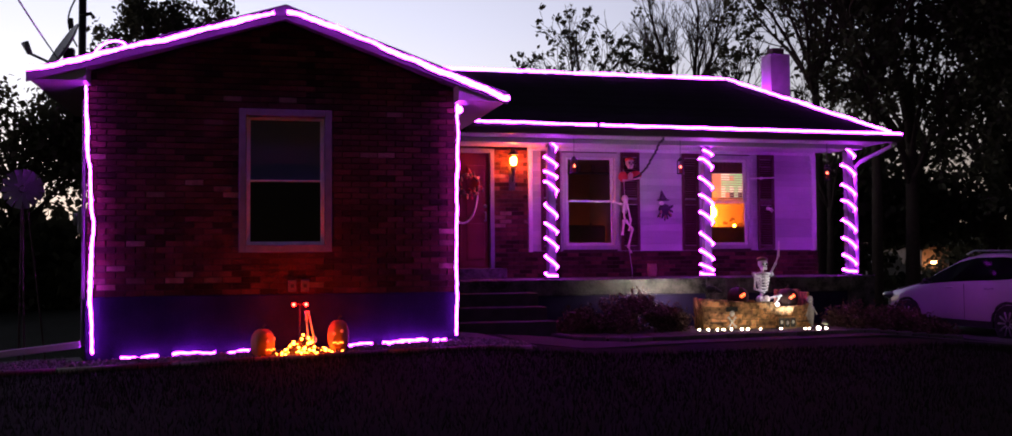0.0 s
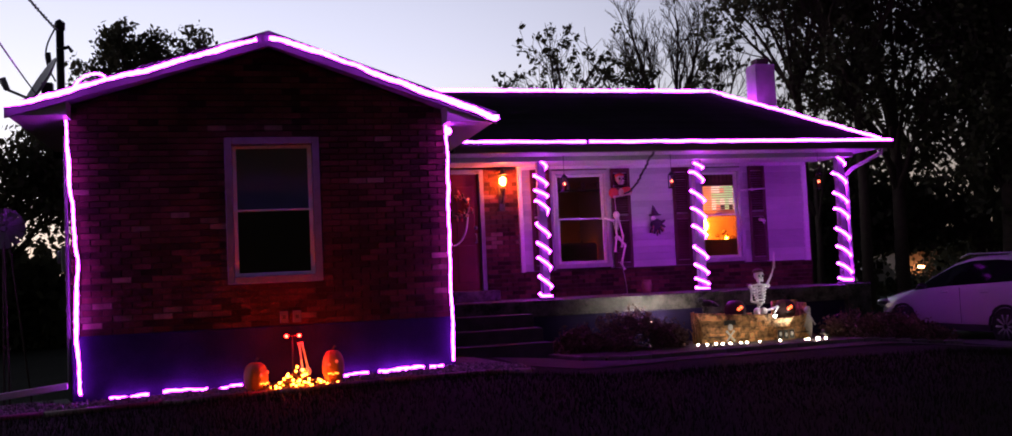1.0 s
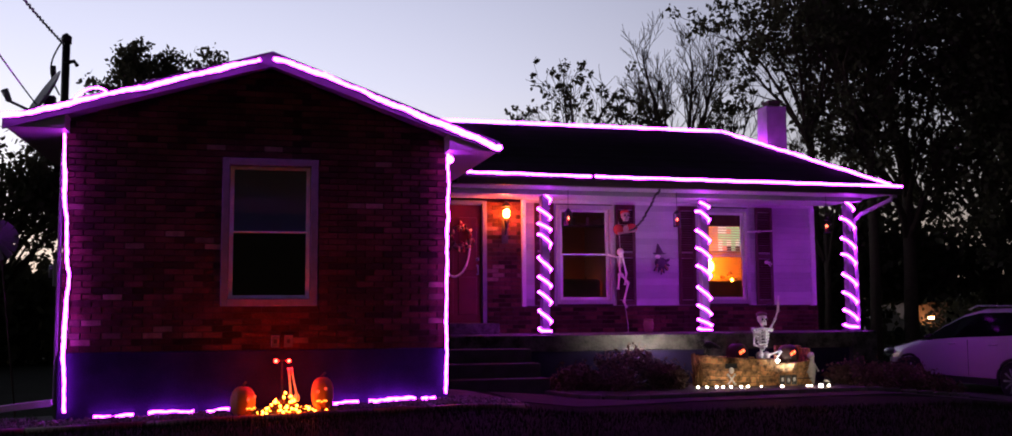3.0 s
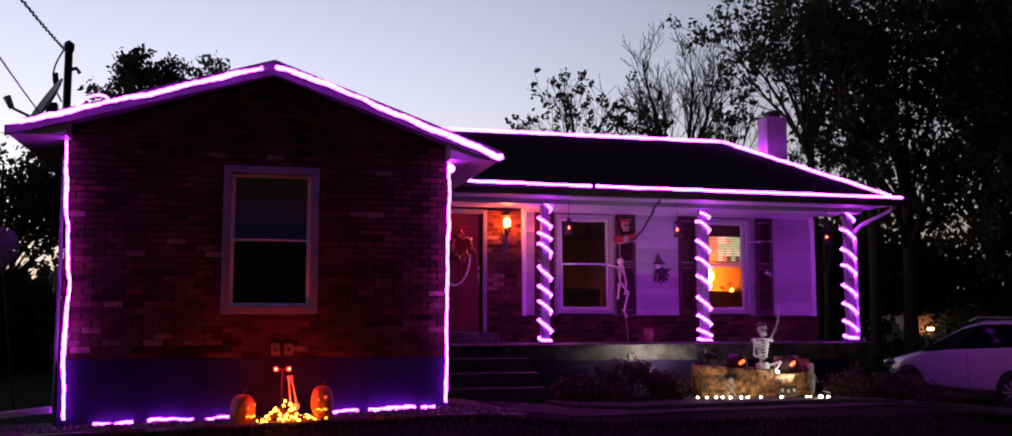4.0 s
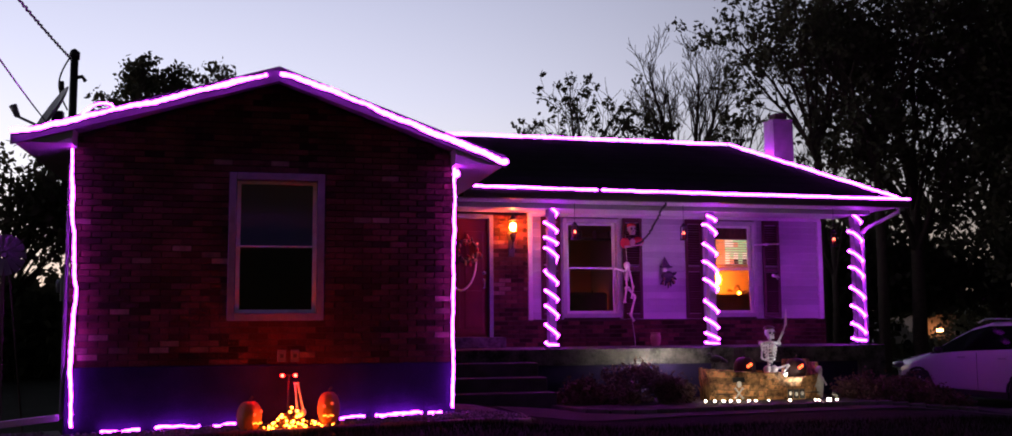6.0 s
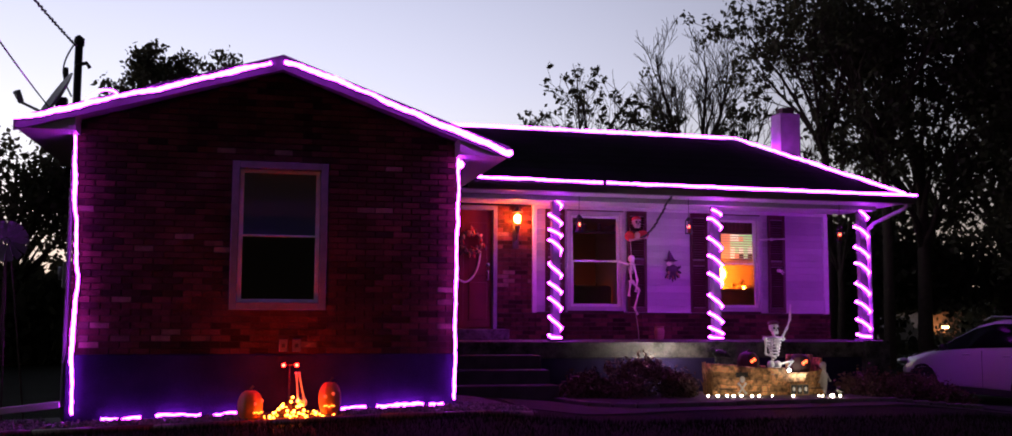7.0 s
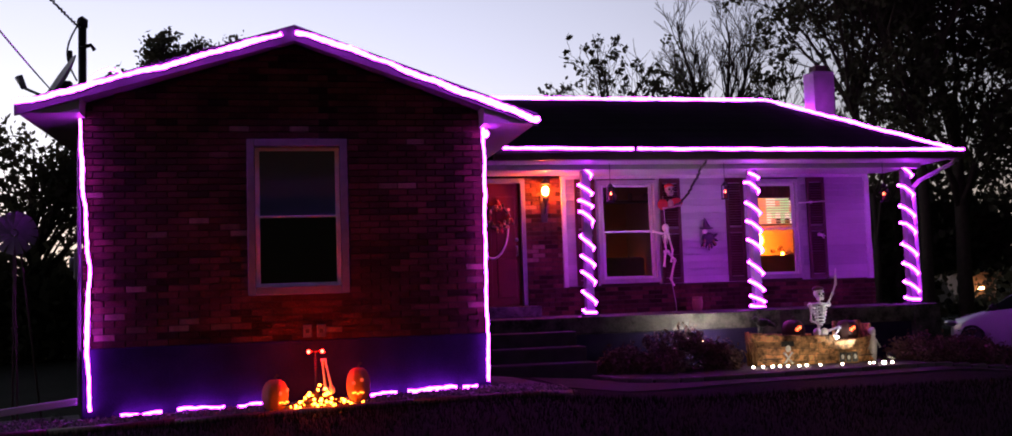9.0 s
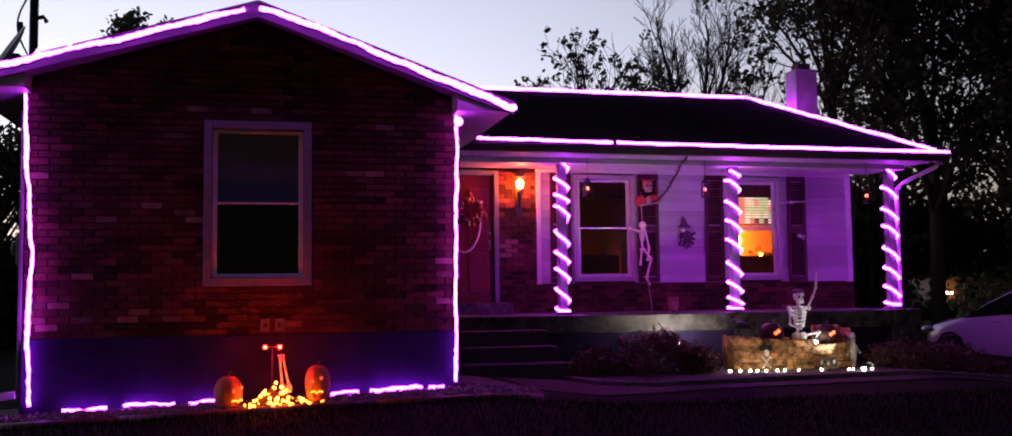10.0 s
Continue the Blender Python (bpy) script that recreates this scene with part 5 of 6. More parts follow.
for (ax, ay), (cx, cy) in zip(line, line[1:]):
    n = max(1, round(math.hypot(cx - ax, cy - ay) / 1.1))
    for k in range(n):
        (x0, y0), (x1, y1) = [(ax + (cx - ax) * q / n, ay + (cy - ay) * q / n) for q in (k, k + 1)]
        part("timber", tb([(x0, y0, ground_z(x0, y0) + 0.005), (x1, y1, ground_z(x1, y1) + 0.005)], 0.045, 8), WOOD, edge)


# loose stones of the gravel bed
gs = random.Random(77)
verts, faces = [], []
while len(faces) < 8 * 2600:
    x, y = gs.uniform(-5.5, 0.85), gs.uniform(-0.75, 0.4)
    if (y > -0.05 and -4.3 < x < 0.05) or (x > 0.6 and y < -0.45):
        continue
    r = gs.uniform(0.012, 0.032)
    c = Vector((x, y, ground_z(x, y) + 0.03 + r * 0.2))
    m = Euler((gs.uniform(0, 6), gs.uniform(0, 6), gs.uniform(0, 6))).to_matrix()
    k = len(verts)
    for d in ((1, 0, 0), (-1, 0, 0), (0, 0.8, 0), (0, -0.8, 0), (0, 0, 0.6), (0, 0, -0.6)):
        verts.append(c + m @ (Vector(d) * r * gs.uniform(0.75, 1.2)))
    faces += [(k + i, k + j, k + l) for l in (4, 5) for i, j in ((0, 2), (2, 1), (1, 3), (3, 0))]
me = bpy.data.meshes.new("gravel_stones")
me.from_pydata([tuple(v) for v in verts], [], faces)
me.materials.append(mat("loose_stone", (0.17, 0.155, 0.15), 0.9, scale=9, amount=0.4, bump=0.3, rand=0.5, spec=0.3))
tagged(new("gravel_stones", me), "loose pale stones of the gravel bed", "gravel", kind="stuff")


# ---- plants ----
def leaves(name, clumps, per, spread, size, material, seed, flat=0.6):
    """One mesh of many small leaves gathered in clumps."""
    g = np.random.default_rng(seed)
    c = np.repeat(np.array(clumps, float), per, axis=0)
    n = len(c)
    c = c + g.normal(0, 1, (n, 3)) * spread
    a = g.normal(0, 1, (n, 3))
    a /= np.linalg.norm(a, axis=1)[:, None]
    b = np.cross(a, g.normal(0, 1, (n, 3)))
    b /= np.linalg.norm(b, axis=1)[:, None]
    s = size * g.uniform(0.5, 1.3, (n, 1))
    v = np.stack([c - a * s, c + b * s * flat, c + a * s, c - b * s * flat], axis=1).reshape(-1, 3)
    f = np.arange(4 * n).reshape(-1, 4)
    me = bpy.data.meshes.new(name)
    me.from_pydata(v.tolist(), [], f.tolist())
    me.materials.append(material)
    return new(name, me)


def limb(bm, p, d, length, r, depth, g, tips, up=0.25, kids=6, open_=0.7):
    """A limb that bends upwards and bears finer ones all along it."""
    n = 5
    pts, rs, ways, e = [Vector(p)], [r], [Vector(d)], Vector(d)
    for k in range(n):
        e = (e + 0.13 * Vector((g.gauss(0, 1), g.gauss(0, 1), g.gauss(0, 0.6))) + Vector((0, 0, up * 0.25))).normalized()
        pts.append(pts[-1] + e * length / n)
        rs.append(max(0.011, r * (1 - 0.72 * (k + 1) / n)))
        ways.append(e)
    tube(bm, pts, rs, 6 if depth > 1 else 3)
    tips.append(pts[-1])
    if depth == 0:
        return
    a = g.uniform(0, 6.28)
    for k in range(kids):
        f = 0.2 + 0.76 * (k + g.random() * 0.6) / kids
        i = min(n - 1, int(f * n))
        a += 2.4 + g.uniform(-0.4, 0.4)
        s = Matrix.Rotation(a, 3, ways[i + 1]) @ ways[i + 1].orthogonal().normalized()
        limb(bm, pts[i].lerp(pts[i + 1], f * n - i), (ways[i + 1] + open_ * s).normalized(), length * (0.66 - 0.3 * f) * g.uniform(0.75, 1.15),
             rs[i] * 0.5, depth - 1, g, tips, up, kids, open_)


def limbed_tree(x, y, fork, reach, label, seed, limbs=6, depth=2, kids=6, wide=0.5, lean=0.0, trunk=0.15, up=0.25, tuft=None, low=0.75, open_=0.7):
    """A trunk up to the height fork, from whose upper part limbs of the length reach rise; tuft: share of tips with leaves, leaves each, spread, size, and the height below which only a fifth of them bear leaves."""
    g = random.Random(seed)
    t = thing("tree", label, "tree", (x, y, ground_z(x, y) - 0.1))
    bm, tips = bmesh.new(), []
    top = Vector((lean * fork * 0.5, 0, fork))
    tube(bm, [(0, 0, 0), top * 0.5 + Vector((0.06, 0, 0)), top], [trunk, trunk * 0.82, trunk * 0.6], 8)
    for k in range(limbs):
        a = 2 * math.pi * k / limbs + g.uniform(-0.4, 0.4)
        w = wide * g.uniform(0.45, 1.0)
        d = Vector((w * math.cos(a) + lean, w * math.sin(a), 1)).normalized()
        limb(bm, top * g.uniform(low, 1.0), d, reach * g.uniform(0.75, 1.1), trunk * 0.42, depth, g, tips, up, kids, open_)
    part("trunk", bm, BARK, t)
    if tuft:
        share, per, spread, size, dense_from = tuft
        o = leaves("crown", [tuple(q) for q in tips if g.random() < share * (1 if q.z > dense_from else 0.2)], per, spread, size, LEAF, seed)
        o.parent = t
    return t


def tree(x, y, height, crown, label, seed, clumps=160, per=34, size=0.17, spread=0.38, trunk=0.2, lean=0.0):
    """crown: ellipsoids (dx, dy, z, rx, ry, rz) that hold the clumps of leaves."""
    g = random.Random(seed)
    z0 = ground_z(x, y)
    t = thing("tree", label, "tree", (x, y, z0 - 0.1))
    bm = bmesh.new()
    top = Vector((lean * height, 0, height * 0.8))
    tube(bm, [Vector((0, 0, 0)), top * 0.3 + Vector((0.1, 0, 0)), top * 0.65, top], [trunk, trunk * 0.75, trunk * 0.5, trunk * 0.15], 8)
    cl = []
    for k in range(clumps):
        e = crown[g.randrange(len(crown))]
        v = Vector((g.gauss(0, 1), g.gauss(0, 1), g.gauss(0, 1))).normalized() * (g.random() ** 0.4)
        cl.append((e[0] + v.x * e[3], e[1] + v.y * e[4], e[2] + v.z * e[5]))
    for k in range(min(46, clumps)):
        c = Vector(cl[k])
        f = max(0.2, min(0.95, (c.z - 1.2) / (height * 0.9)))
        a = top * f * 0.85
        mid = a.lerp(c, 0.5) + Vector((g.gauss(0, 0.15), g.gauss(0, 0.15), 0.25))
        tube(bm, [a, mid, c], [trunk * 0.28, trunk * 0.16, trunk * 0.05], 5)
    part("trunk", bm, BARK, t)
    o = leaves("crown", cl, per, spread, size, LEAF, seed)
    o.parent = t
    return t


tree(-5.5, 25.0, 11.0, [(-0.2, 0, 8.6, 2.1, 2.0, 1.7), (0.6, 0, 9.4, 1.0, 1.0, 1.1), (-0.6, 0, 9.8, 0.8, 0.8, 0.9), (-1.5, 0, 8.2, 1.0, 1.0, 1.3)], "rounded leafy tree behind the house", 11, 240, 24, 0.105, 0.15)
tree(-3.7, 26.0, 10.2, [(0, 0, 9.8, 0.75, 0.7, 1.2)], "slim leafy tree behind the house", 12, 36, 26, 0.10, 0.15, 0.12)
limbed_tree(10.4, 26.0, 8.25, 3.5, "half-bare tree with tufts of leaves behind the roof", 13, 8, 2, 5, 0.9, -0.12, 0.14, 0.25, (0.5, 8, 0.08, 0.11, 0.0))
limbed_tree(12.6, 26.0, 8.2, 2.3, "low half-bare tree behind the roof", 14, 7, 2, 5, 0.8, 0.0, 0.12, 0.25, (0.45, 8, 0.08, 0.105, 0.0))
limbed_tree(16.2, 30.0, 9.4, 4.0, "tall bare branching tree behind the house", 22, 5, 3, 5, 0.42, -0.14, 0.24, 0.35, None, 0.85, 0.5)
limbed_tree(16.3, 30.4, 9.4, 4.9, "tall bare branching tree behind the house", 25, 5, 3, 5, 0.36, 0.13, 0.25, 0.35, None, 0.85, 0.5)
limbed_tree(14.4, 27.0, 8.0, 2.2, "low half-bare tree behind the roof", 28, 6, 2, 5, 0.8, 0.0, 0.12, 0.25, (0.4, 8, 0.08, 0.10, 0.0))
limbed_tree(16.9, 26.0, 8.2, 3.3, "thin half-bare tree near the chimney", 15, 6, 2, 5, 0.5, 0.0, 0.13, 0.3, (0.4, 9, 0.08, 0.11, 0.0))
limbed_tree(16.5, 19.5, 8.4, 4.8, "tall dark leafy tree beyond the roof end", 16, 9, 2, 5, 0.62, -0.02, 0.2, 0.15, (0.8, 24, 0.18, 0.11, 10.4), 0.85)
limbed_tree(16.4, 18.8, 4.6, 5.2, "slender leafy tree beyond the roof end", 17, 4, 2, 5, 0.4, 0.03, 0.13, 0.3, (0.24, 18, 0.15, 0.10, 6.0), 0.5)
limbed_tree(17.7, 18.0, 8.2, 5.0, "tall dark leafy tree beyond the roof end", 34, 9, 2, 5, 0.7, 0.0, 0.2, 0.15, (0.75, 24, 0.19, 0.11, 10.2), 0.8)
limbed_tree(18.6, 21.0, 4.6, 5.0, "slender leafy tree beyond the roof end", 36, 4, 2, 5, 0.45, 0.0, 0.13, 0.3, (0.3, 20, 0.16, 0.10, 5.0), 0.5)
limbed_tree(19.75, 19.0, 7.6, 5.8, "tall dark leafy tree beside the drive", 18, 13, 2, 6, 0.7, 0.0, 0.26, 0.15, (0.75, 28, 0.18, 0.115, 3.5), 0.32)
tree(22.6, 17.0, 17.0, [(-0.3, 0, 7.0, 3.0, 2.4, 4.6), (-0.4, 0, 12.0, 3.6, 2.8, 3.4)], "dense dark tree beside the drive", 19, 370, 46, 0.13, 0.24, 0.38)
tree(26.0, 18.0, 18.0, [(0, 0, 7.0, 3.2, 2.6, 5.4), (0, 0, 13.5, 3.8, 3.0, 3.6)], "dense dark tree beside the drive", 20, 300, 46, 0.13, 0.23, 0.38)
tree(25.6, 22.0, 18.0, [(0, 0, 7.6, 3.0, 2.4, 5.0), (0, 0, 13.0, 3.6, 2.8, 3.6)], "dense dark tree beside the drive", 29, 120, 40, 0.13, 0.24, 0.36)
tree(30.5, 20.0, 18.0, [(0, 0, 7.0, 3.4, 3.0, 6.0), (0, 0, 13.5, 3.8, 3.0, 3.6)], "dense dark tree beside the drive", 22, 260, 46, 0.14, 0.28, 0.38)
tree(36.0, 22.0, 18.0, [(0, 0, 7.0, 3.8, 3.0, 6.4), (0, 0, 13.5, 4.0, 3.0, 4.0)], "dense dark tree beside the drive", 23, 300, 50, 0.18, 0.46, 0.38)
tree(-8.4, 17.0, 6.8, [(0, 0, 4.7, 2.2, 1.8, 1.4), (1.4, 0, 4.2, 1.2, 1.2, 1.0)], "low dark leafy tree beyond the wing", 24, 160, 32, 0.11, 0.3, 0.16)
tree(-12.5, 20.0, 7.5, [(0, 0, 4.4, 2.8, 2.2, 2.2)], "dark leafy tree at the yard edge", 25, 120, 26, 0.12, 0.34, 0.18)


def thicket(name, x0, x1, y0, y1, top, n, per, seed, label, base=0.0):
    g = random.Random(seed)
    cl = []
    for k in range(n):
        x = g.uniform(x0, x1)
        y = g.uniform(y0, y1)
        h = top * (0.8 + 0.35 * noise.noise(Vector((x * 0.35, seed, 0))))
        cl.append((x, y, ground_z(x, y) + base + (h - base) * g.random() ** 0.8))
    return tagged(leaves(name, cl, per, 0.4, 0.17, LEAF, seed, 0.65), label, "bushes", kind="stuff")


thicket("far_thicket", 12.5, 20.0, 21.0, 25.0, 4.2, 500, 34, 31, "dark undergrowth below the trees")
thicket("far_thicket", 25.6, 48.0, 21.0, 26.0, 4.6, 700, 34, 35, "dark undergrowth below the trees")
thicket("far_thicket", 20.6, 24.6, 21.0, 25.0, 5.4, 170, 30, 37, "dark low boughs below the trees", 2.4)
thicket("far_thicket", 17.0, 22.5, 20.5, 25.0, 6.6, 190, 26, 38, "dark thin boughs below the trees", 3.4)
thicket("far_thicket", 12.0, 52.0, 62.0, 70.0, 5.2, 800, 30, 33, "distant dark woods")
thicket("far_thicket", -26.0, -5.2, 16.0, 20.0, 3.15, 640, 40, 32, "dark hedge beyond the wing")
for (x, y, rx, ry, rz, seed, lab) in ((2.95, 2.2, 0.74, 0.44, 0.56, 41, "rounded rusty shrub before the porch"), (2.25, 2.3, 0.4, 0.35, 0.3, 42, "small dark shrub beside the steps"), (3.60, 2.12, 0.24, 0.2, 0.30, 45, "small dark shrub between the round shrub and the boat"),
                                      (6.75, 2.35, 0.55, 0.38, 0.36, 43, "loose rusty shrub at the porch corner"), (7.7, 2.7, 0.6, 0.45, 0.38, 44, "loose rusty shrub at the porch corner"), (8.5, 3.0, 0.5, 0.4, 0.34, 46, "loose rusty shrub at the porch corner")):
    g = random.Random(seed)
    s = thing("shrub", lab, "shrub", (x, y, ground_z(x, y)), "porch shrubs")
    cl = []
    bm = bmesh.new()
    for k in range(70):
        v = Vector((g.gauss(0, 1), g.gauss(0, 1), abs(g.gauss(0, 1)))).normalized() * g.random() ** 0.35
        c = (v.x * rx, v.y * ry, 0.04 + v.z * rz)
        cl.append(c)
        if k % 2:
            tube(bm, [(0.1 * v.x, 0.1 * v.y, -0.05), (0.5 * c[0], 0.5 * c[1], 0.55 * c[2]), (c[0] * 1.1, c[1] * 1.1, c[2] * 1.15)], [0.01, 0.006, 0.003], 4)
    part("stem_bundle", bm, BARK, s)
    o = leaves("foliage", cl, 42, 0.055, 0.035, SHRUB, seed, 0.5)
    o.parent = s

gr = np.random.default_rng(5)
n = 52000
px, py = gr.uniform(-7.5, 10.5, n), -0.85 - 6.4 * gr.random(n) ** 1.3
keep = ~((px > 0.7) & (py > -0.4))
px, py = px[keep], py[keep]
n = len(px)
pz = np.array([ground_z(a, c) for a, c in zip(px, py)])
ang, hh = gr.uniform(0, 6.28, n), gr.uniform(0.025, 0.07, n)
dx, dy, lx, ly = 0.006 * np.cos(ang), 0.006 * np.sin(ang), gr.normal(0, 0.02, n), gr.normal(0, 0.02, n)
v = np.stack([np.stack([px - dx, py - dy, pz - 0.02], 1), np.stack([px + dx, py + dy, pz - 0.02], 1), np.stack([px + lx, py + ly, pz + hh], 1)], axis=1).reshape(-1, 3)
me = bpy.data.meshes.new("grass_blades")
me.from_pydata(v.tolist(), [], np.arange(3 * n).reshape(-1, 3).tolist())
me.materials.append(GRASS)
tagged(new("grass_blades", me), "short dark grass blades of the lawn", "grass", kind="stuff")

# ---- far house behind the trees ----
fh = thing("far_house", "pale distant house with a lit lamp on its front wall", "house", (44.4, 52.0, -1.35))
part("wall", bx((-0.2, 0, 0, 9, 6, 2.9)), FAR_WALL, fh)
bm = bmesh.new()
prism(bm, [(-0.5, 2.85), (3.0, 4.5), (6.5, 2.85), (6.5, 2.75), (-0.5, 2.75)], "x", -0.6, 9.5)
part("roof", bm, SHINGLE, fh)
for x in (2.6, 5.2):
    wv = part("window", bx((x - 0.6, -0.04, 1.2, x + 0.6, 0.02, 2.2)), CAR_GLASS, fh)
    part("window_frame", bx((x - 0.68, -0.06, 1.14, x - 0.6, 0.0, 2.26), (x + 0.6, -0.06, 1.14, x + 0.68, 0.0, 2.26), (x - 0.6, -0.06, 2.2, x + 0.6, 0.0, 2.26), (x - 0.6, -0.06, 1.14, x + 0.6, 0.0, 1.2)), TRIM, wv)
part("porch_light", bx((0.06, -0.75, 1.58, 0.50, -0.65, 1.74)), HOUSE_LAMP, fh, "glowing orange porch light")
part("light_bracket", tb([(0.28, 0.02, 1.9), (0.28, -0.7, 1.9), (0.28, -0.7, 1.76)], 0.03, 6), BLACK, fh)
thicket("far_hedge", 33.0, 56.0, 46.5, 48.5, 0.75, 420, 30, 39, "low dark hedge before the far house")

# pale van standing at the far roadside
VAN = mat("warm_white_van_paint", (0.62, 0.55, 0.50), 0.5, scale=1.5, amount=0.25, bump=0.03)
van = thing("van", "pale distant van parked beyond the trees", "van", (35.3, 44.0, -0.75))
bm = bmesh.new()
prism(bm, [(0.0, 0.35), (1.95, 0.35), (2.0, 0.9), (1.75, 1.05), (1.4, 1.75), (0.1, 1.8), (0.0, 1.6)], "y", 0.0, 1.8)
part("body", bm, VAN, van, bevel=0.05)
for x0, x1 in ((0.18, 0.62), (0.72, 1.18)):
    part("side_window", bx((x0, -0.012, 1.1, x1, 0.006, 1.58)), CAR_GLASS, van, "dark side glass")
for x in (0.42, 1.58):
    part("wheel", tb([(x, -0.02, 0.3), (x, 0.2, 0.3)], 0.3, 18), RUBBER, van)
    part("wheel", tb([(x, 1.6, 0.3), (x, 1.82, 0.3)], 0.3, 18), RUBBER, van)

# ---- parked car ----
car = thing("car", "white compact suv parked on the drive", "car", (9.88, 6.31, ground_z(9.8, 5) + 0.03))
car.rotation_euler, car.scale = (0, 0, radians(-86)), (0.95, 1.0, 0.94)
ST = ((0.0, 0.42, 0.66, 0.70, 0.62), (0.05, 0.30, 0.74, 0.80, 0.74), (0.30, 0.24, 0.84, 0.90, 0.84), (0.8, 0.22, 0.93, 0.99, 0.88), (1.15, 0.22, 0.99, 1.05, 0.9), (1.6, 0.22, 1.02, 1.33, 0.91),
      (2.0, 0.22, 1.04, 1.53, 0.91), (2.45, 0.22, 1.06, 1.62, 0.91), (3.1, 0.22, 1.09, 1.63, 0.91), (3.7, 0.24, 1.13, 1.58, 0.9), (4.05, 0.28, 1.15, 1.50, 0.88), (4.3, 0.34, 1.1, 1.2, 0.84), (4.42, 0.42, 0.98, 1.02, 0.78))
def section(s):
    x, zb, belt, top, w = s
    wt = w - 0.30 * min(1, (top - belt) / 0.5) - 0.02
    half = [(w - 0.08, zb), (w, zb + 0.18), (w, belt - 0.12), (w - 0.035, belt), (wt, top - 0.05), (wt - 0.12, top)]
    return [(x, 0.91 - a, z) for a, z in half] + [(x, 0.91 + a, z) for a, z in half[::-1]]
bm = bmesh.new()
pr = None
for s in ST:
    ring = [bm.verts.new(p) for p in section(s)]
    if pr:
        for k in range(len(ring)):
            f = bm.faces.new((pr[k], pr[(k + 1) % len(ring)], ring[(k + 1) % len(ring)], ring[k]))
            f.smooth = True
    else:
        bm.faces.new(ring)
    pr = ring
bm.faces.new(pr[::-1])
part("body", bm, CAR_WHITE, car, "white painted body")
def side_pane(name, i0, i1, m0=0.0, m1=0.0):
    for sgn in (0, 1):
        bm = bmesh.new()
        chain = []
        for i in range(i0, i1 + 1):
            sec = section(ST[i])
            a, b = (Vector(sec[3]), Vector(sec[4])) if sgn == 0 else (Vector(sec[8]), Vector(sec[7]))
            out = Vector((0, -0.006 if sgn == 0 else 0.006, 0.002))
            chain.append((bm.verts.new(a.lerp(b, 0.06) + out), bm.verts.new(a.lerp(b, 0.93) + out)))
        for (a, b), (c, d) in zip(chain, chain[1:]):
            bm.faces.new((a, b, d, c))
        o = part(name, bm, CAR_GLASS, car, "dark side glass")
        sm = o.modifiers.new("thick", "SOLIDIFY")
        sm.thickness = 0.006
side_pane("front_window", 4, 7)
side_pane("rear_window", 7, 9)
side_pane("quarter_window", 9, 10)
bm = bmesh.new()
q = [section(ST[4]), section(ST[6])]
vs = [bm.verts.new(Vector(p) + Vector((-0.008, 0, 0.01))) for p in (q[0][5], q[0][6], q[1][6], q[1][5])]
bm.faces.new(vs)
o = part("windscreen", bm, CAR_GLASS, car)
o.modifiers.new("thick", "SOLIDIFY").thickness = 0.006
for x in (0.86, 3.5):
    for y, s in ((0.0, -1), (1.82, 1)):
        wheel = part("wheel", tb([(x, y + 0.16 * -s * 0.9, 0.34), (x, y + s * 0.012, 0.34)], 0.335, 28), RUBBER, car)
        part("rim", tb([(x, y, 0.34), (x, y + s * 0.02, 0.34)], 0.22, 24), BLACK, wheel)
        for k in range(10):
            a = 2 * math.pi * k / 10
            part("spoke", tb([(x + 0.05 * math.cos(a), y + s * 0.026, 0.34 + 0.05 * math.sin(a)), (x + 0.22 * math.cos(a), y + s * 0.024, 0.34 + 0.22 * math.sin(a))], [0.016, 0.02], 4), ALLOY, wheel)
        bm = bmesh.new()
        for k in range(13):
            a0, a1 = math.pi * k / 13, math.pi * (k + 1) / 13
            v = [bm.verts.new((x + rad * math.cos(a), y + s * dy, 0.34 + rad * math.sin(a))) for rad, a, dy in ((0.35, a0, 0.006), (0.35, a1, 0.006), (0.40, a1, 0.004), (0.40, a0, 0.004))]
            bm.faces.new(v)
        o = part("arch_trim", bm, RUBBER, car)
        o.modifiers.new("thick", "SOLIDIFY").thickness = 0.02
for y in (-0.0, 1.72):
    part("roof_rail", tb([(2.1, y * 0.62 + 0.37, 1.6), (2.3, y * 0.62 + 0.37, 1.67), (3.6, y * 0.62 + 0.37, 1.66), (3.9, y * 0.62 + 0.37, 1.58)], 0.016, 6), ALLOY, car)
for y, s in ((0.0, -1), (1.82, 1)):
    bm = bmesh.new()
    ball(bm, (1.55, y + s * 0.09, 1.08), 0.1, (0.7, 1, 0.65), 10, 6)
    part("mirror", bm, BLACK, car)
    bm = bmesh.new()
    ball(bm, (0.16, y - s * 0.12, 0.76), 0.13, (1.5, 0.7, 0.5), 12, 6)
    part("headlight", bm, ALLOY, car, "clear headlight")
    for x in (1.95, 2.95):
        part("door_handle", tb([(x, y + s * 0.012, 0.96), (x + 0.2, y + s * 0.012, 0.97)], 0.014, 6), CAR_WHITE, car)
    part("sill_trim", bx((1.2, y - 0.02, 0.24, 3.15, y + 0.02, 0.36)), RUBBER, car, bevel=0.01)
    part("door_seam", bx((2.42, y - 0.003, 0.38, 2.43, y + 0.003, 1.04)), BLACK, car)


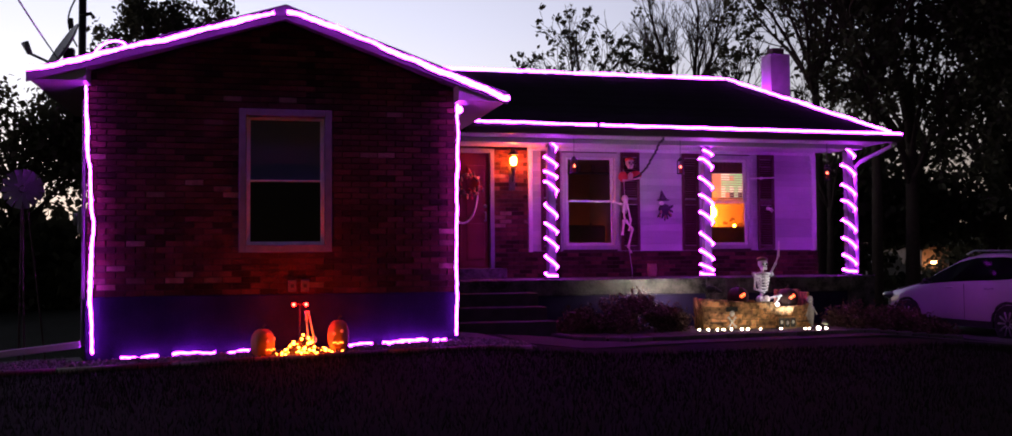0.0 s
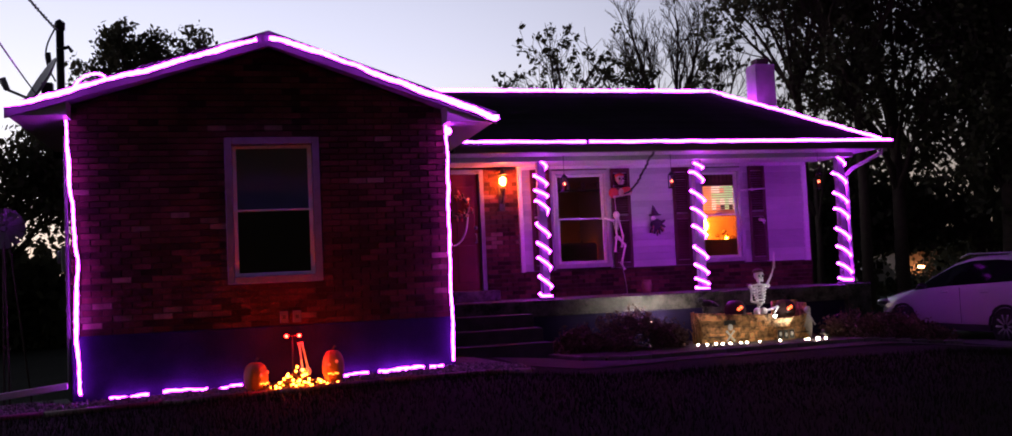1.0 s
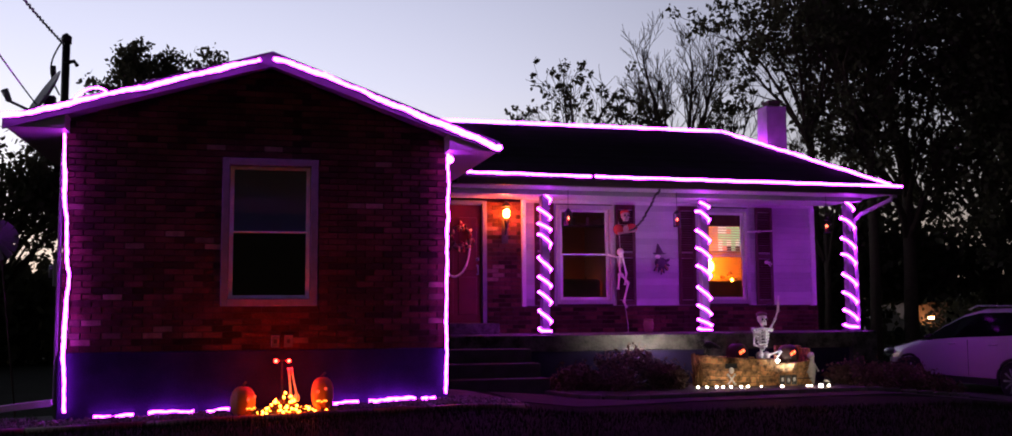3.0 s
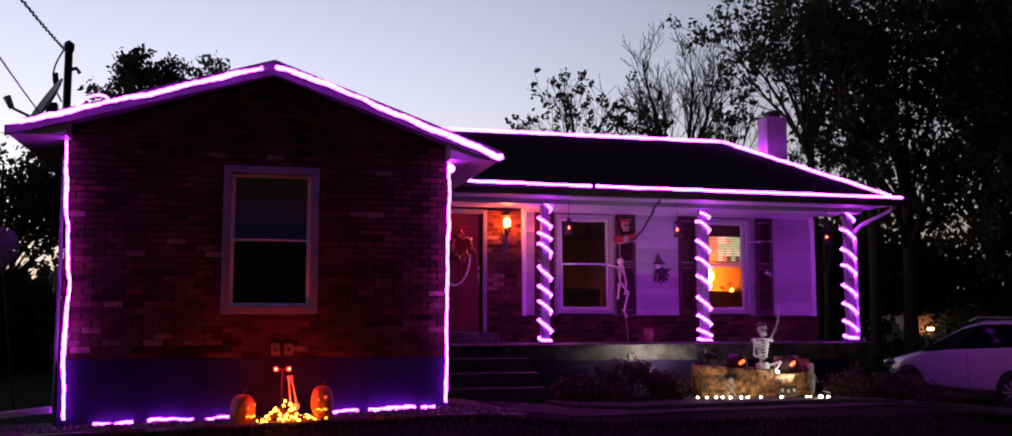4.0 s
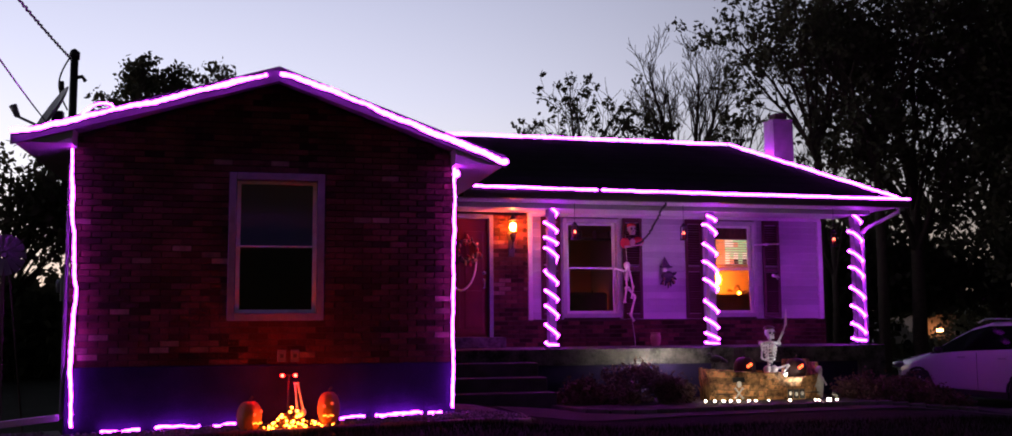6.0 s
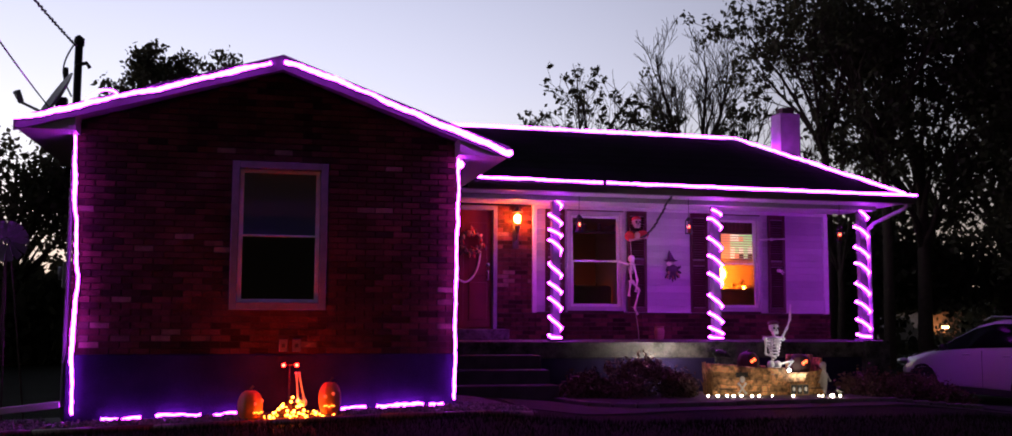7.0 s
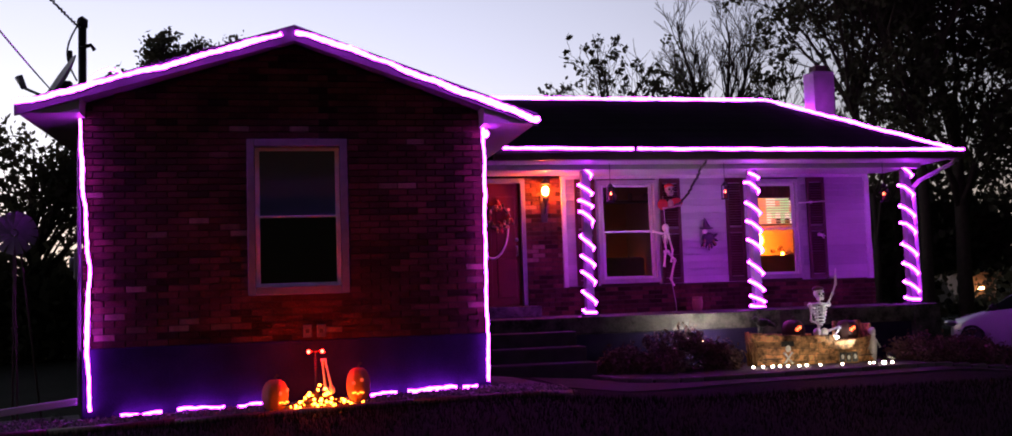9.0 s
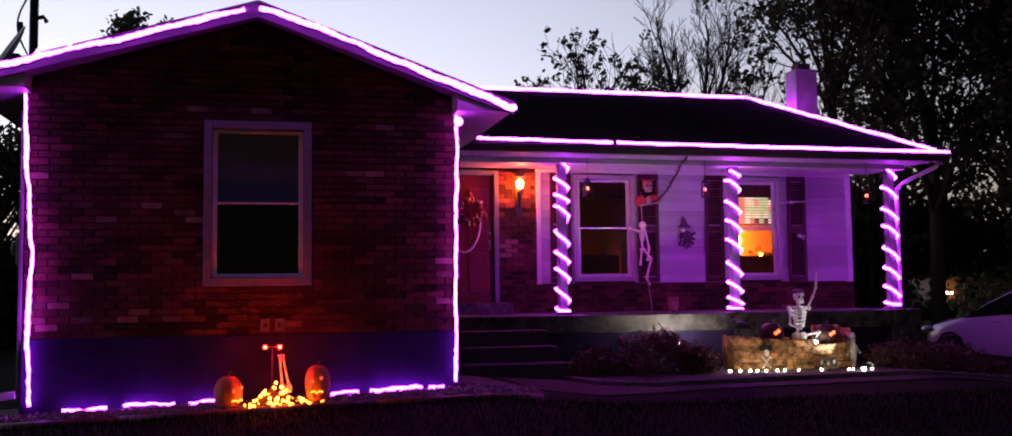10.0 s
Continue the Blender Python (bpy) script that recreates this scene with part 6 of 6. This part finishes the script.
# ---- siding boards, bricks ----
def siding(x0, x1):
    for k in range(15):
        z = 1.015 + 0.1115 * k
        bm = bmesh.new()
        prism(bm, [(PW + 0.05, z), (PW - 0.008, z), (PW - 0.006, z + 0.012), (PW + 0.03, z + 0.111), (PW + 0.05, z + 0.111)], "x", x0, x1)
        part("siding_board", bm, SIDING, wall_porch)


siding(2.16, 2.68)
siding(3.66, 5.135)
siding(6.12, 7.28)

COURSE, LONG, TALL = 0.0677, 0.203, 0.0575
brick_cache = {}


def brick_mesh(w, kind):
    key = round(w, 3)
    if (key, kind) not in brick_cache:
        bm = bmesh.new()
        vs = box(bm, 0, 0, 0, key, 0.045, TALL)
        front = [f for f in bm.faces if all(v.co.y < 0.001 for v in f.verts)]
        bmesh.ops.inset_region(bm, faces=front, thickness=0.004, depth=0.003)
        bmesh.ops.recalc_face_normals(bm, faces=bm.faces)
        me = bpy.data.meshes.new("brick")
        bm.to_mesh(me)
        bm.free()
        me.materials.append((BRICK, PALE_BRICK, DARK_BRICK)[kind])
        brick_cache[(key, kind)] = me
    return brick_cache[(key, kind)]


def brick_field(parent, x0, x1, z0, z1, y, gaps=(), roof=None, loose_from=99.0):
    rest = [bmesh.new() for k in range(3)]
    rows = int((z1 - z0) / COURSE + 0.3)
    g = random.Random(int(x0 * 100) + 7)
    for r in range(rows):
        z = z0 + r * COURSE + 0.005
        x = x0 - (LONG / 2 if r % 2 else 0)
        while x < x1:
            spans = [(max(x, x0), min(x + LONG - 0.01, x1))]
            for (a, b, c, d) in gaps:
                if c - 0.02 < z + TALL / 2 < d + 0.02:
                    spans = [q for s in spans for q in ((s[0], min(s[1], a)), (max(s[0], b), s[1]))]
            for a, b in spans:
                if b - a < 0.03:
                    continue
                mid = (a + b) / 2
                if roof and z + TALL > roof(mid):
                    continue
                yy = y + 0.012 + g.uniform(-0.004, 0.004)
                pick = g.random()
                patch = noise.noise(Vector((mid * 0.9, 3.0, z * 2.1)))
                kind = 1 if pick < (0.16 if patch > 0.22 else 0.012) else (2 if pick < 0.30 - 0.5 * patch else 0)
                if z < loose_from:
                    o = new("brick", brick_mesh(b - a, kind))
                    o.parent = parent
                    o.location = (a, yy, z)
                else:
                    box(rest[kind], a, yy, z, b, yy + 0.045, z + TALL)
            x += LONG
    for bm_k, m_k in zip(rest, (BRICK, PALE_BRICK, DARK_BRICK)):
        if len(bm_k.verts):
            o = part("upper_bricks", bm_k, m_k, parent)
            o["kind"] = "stuff"
        else:
            bm_k.free()


brick_field(wall_wing, WX0, WX1, 0.525, 3.75, 0.004, [(WIN[0] - 0.065, WIN[1] + 0.065, WIN[2] - 0.065, WIN[3] + 0.065)], lambda x: rake_z(x) - 0.1, 1.62)
brick_field(wall_porch, WX1, 7.40, FLOOR + 0.004, 1.01, PW + 0.004, [(DOOR[0] - 0.03, DOOR[1] + 0.04, 0, 3)])
brick_field(wall_porch, DOOR[1] + 0.045, 2.09, 1.0, 2.70, PW + 0.004, [])

# shingle courses on the porch side of the main roof
n_rows = 46
course_bm = bmesh.new()
prism(course_bm, [(0.0, 0.012), (0.165, 0.001), (0.165, -0.004), (0.0, -0.004)], "x", ROOF_X0 + 0.002, ROOF_X1 - 0.035)
bmesh.ops.recalc_face_normals(course_bm, faces=course_bm.faces)
course_mesh = bpy.data.meshes.new("shingle_course")
course_bm.to_mesh(course_mesh)
course_bm.free()
course_mesh.materials.append(SHINGLE)
for k in range(n_rows):
    y = GUTTER_Y + (RIDGE_Y - 0.12 - GUTTER_Y) * k / n_rows
    o = new("shingle_course", course_mesh)
    o.parent = main_roof
    o.matrix_basis = Matrix.Translation((0, y, main_z(y) + 0.003)) @ Matrix.Rotation(math.atan(MSLOPE), 4, "X")
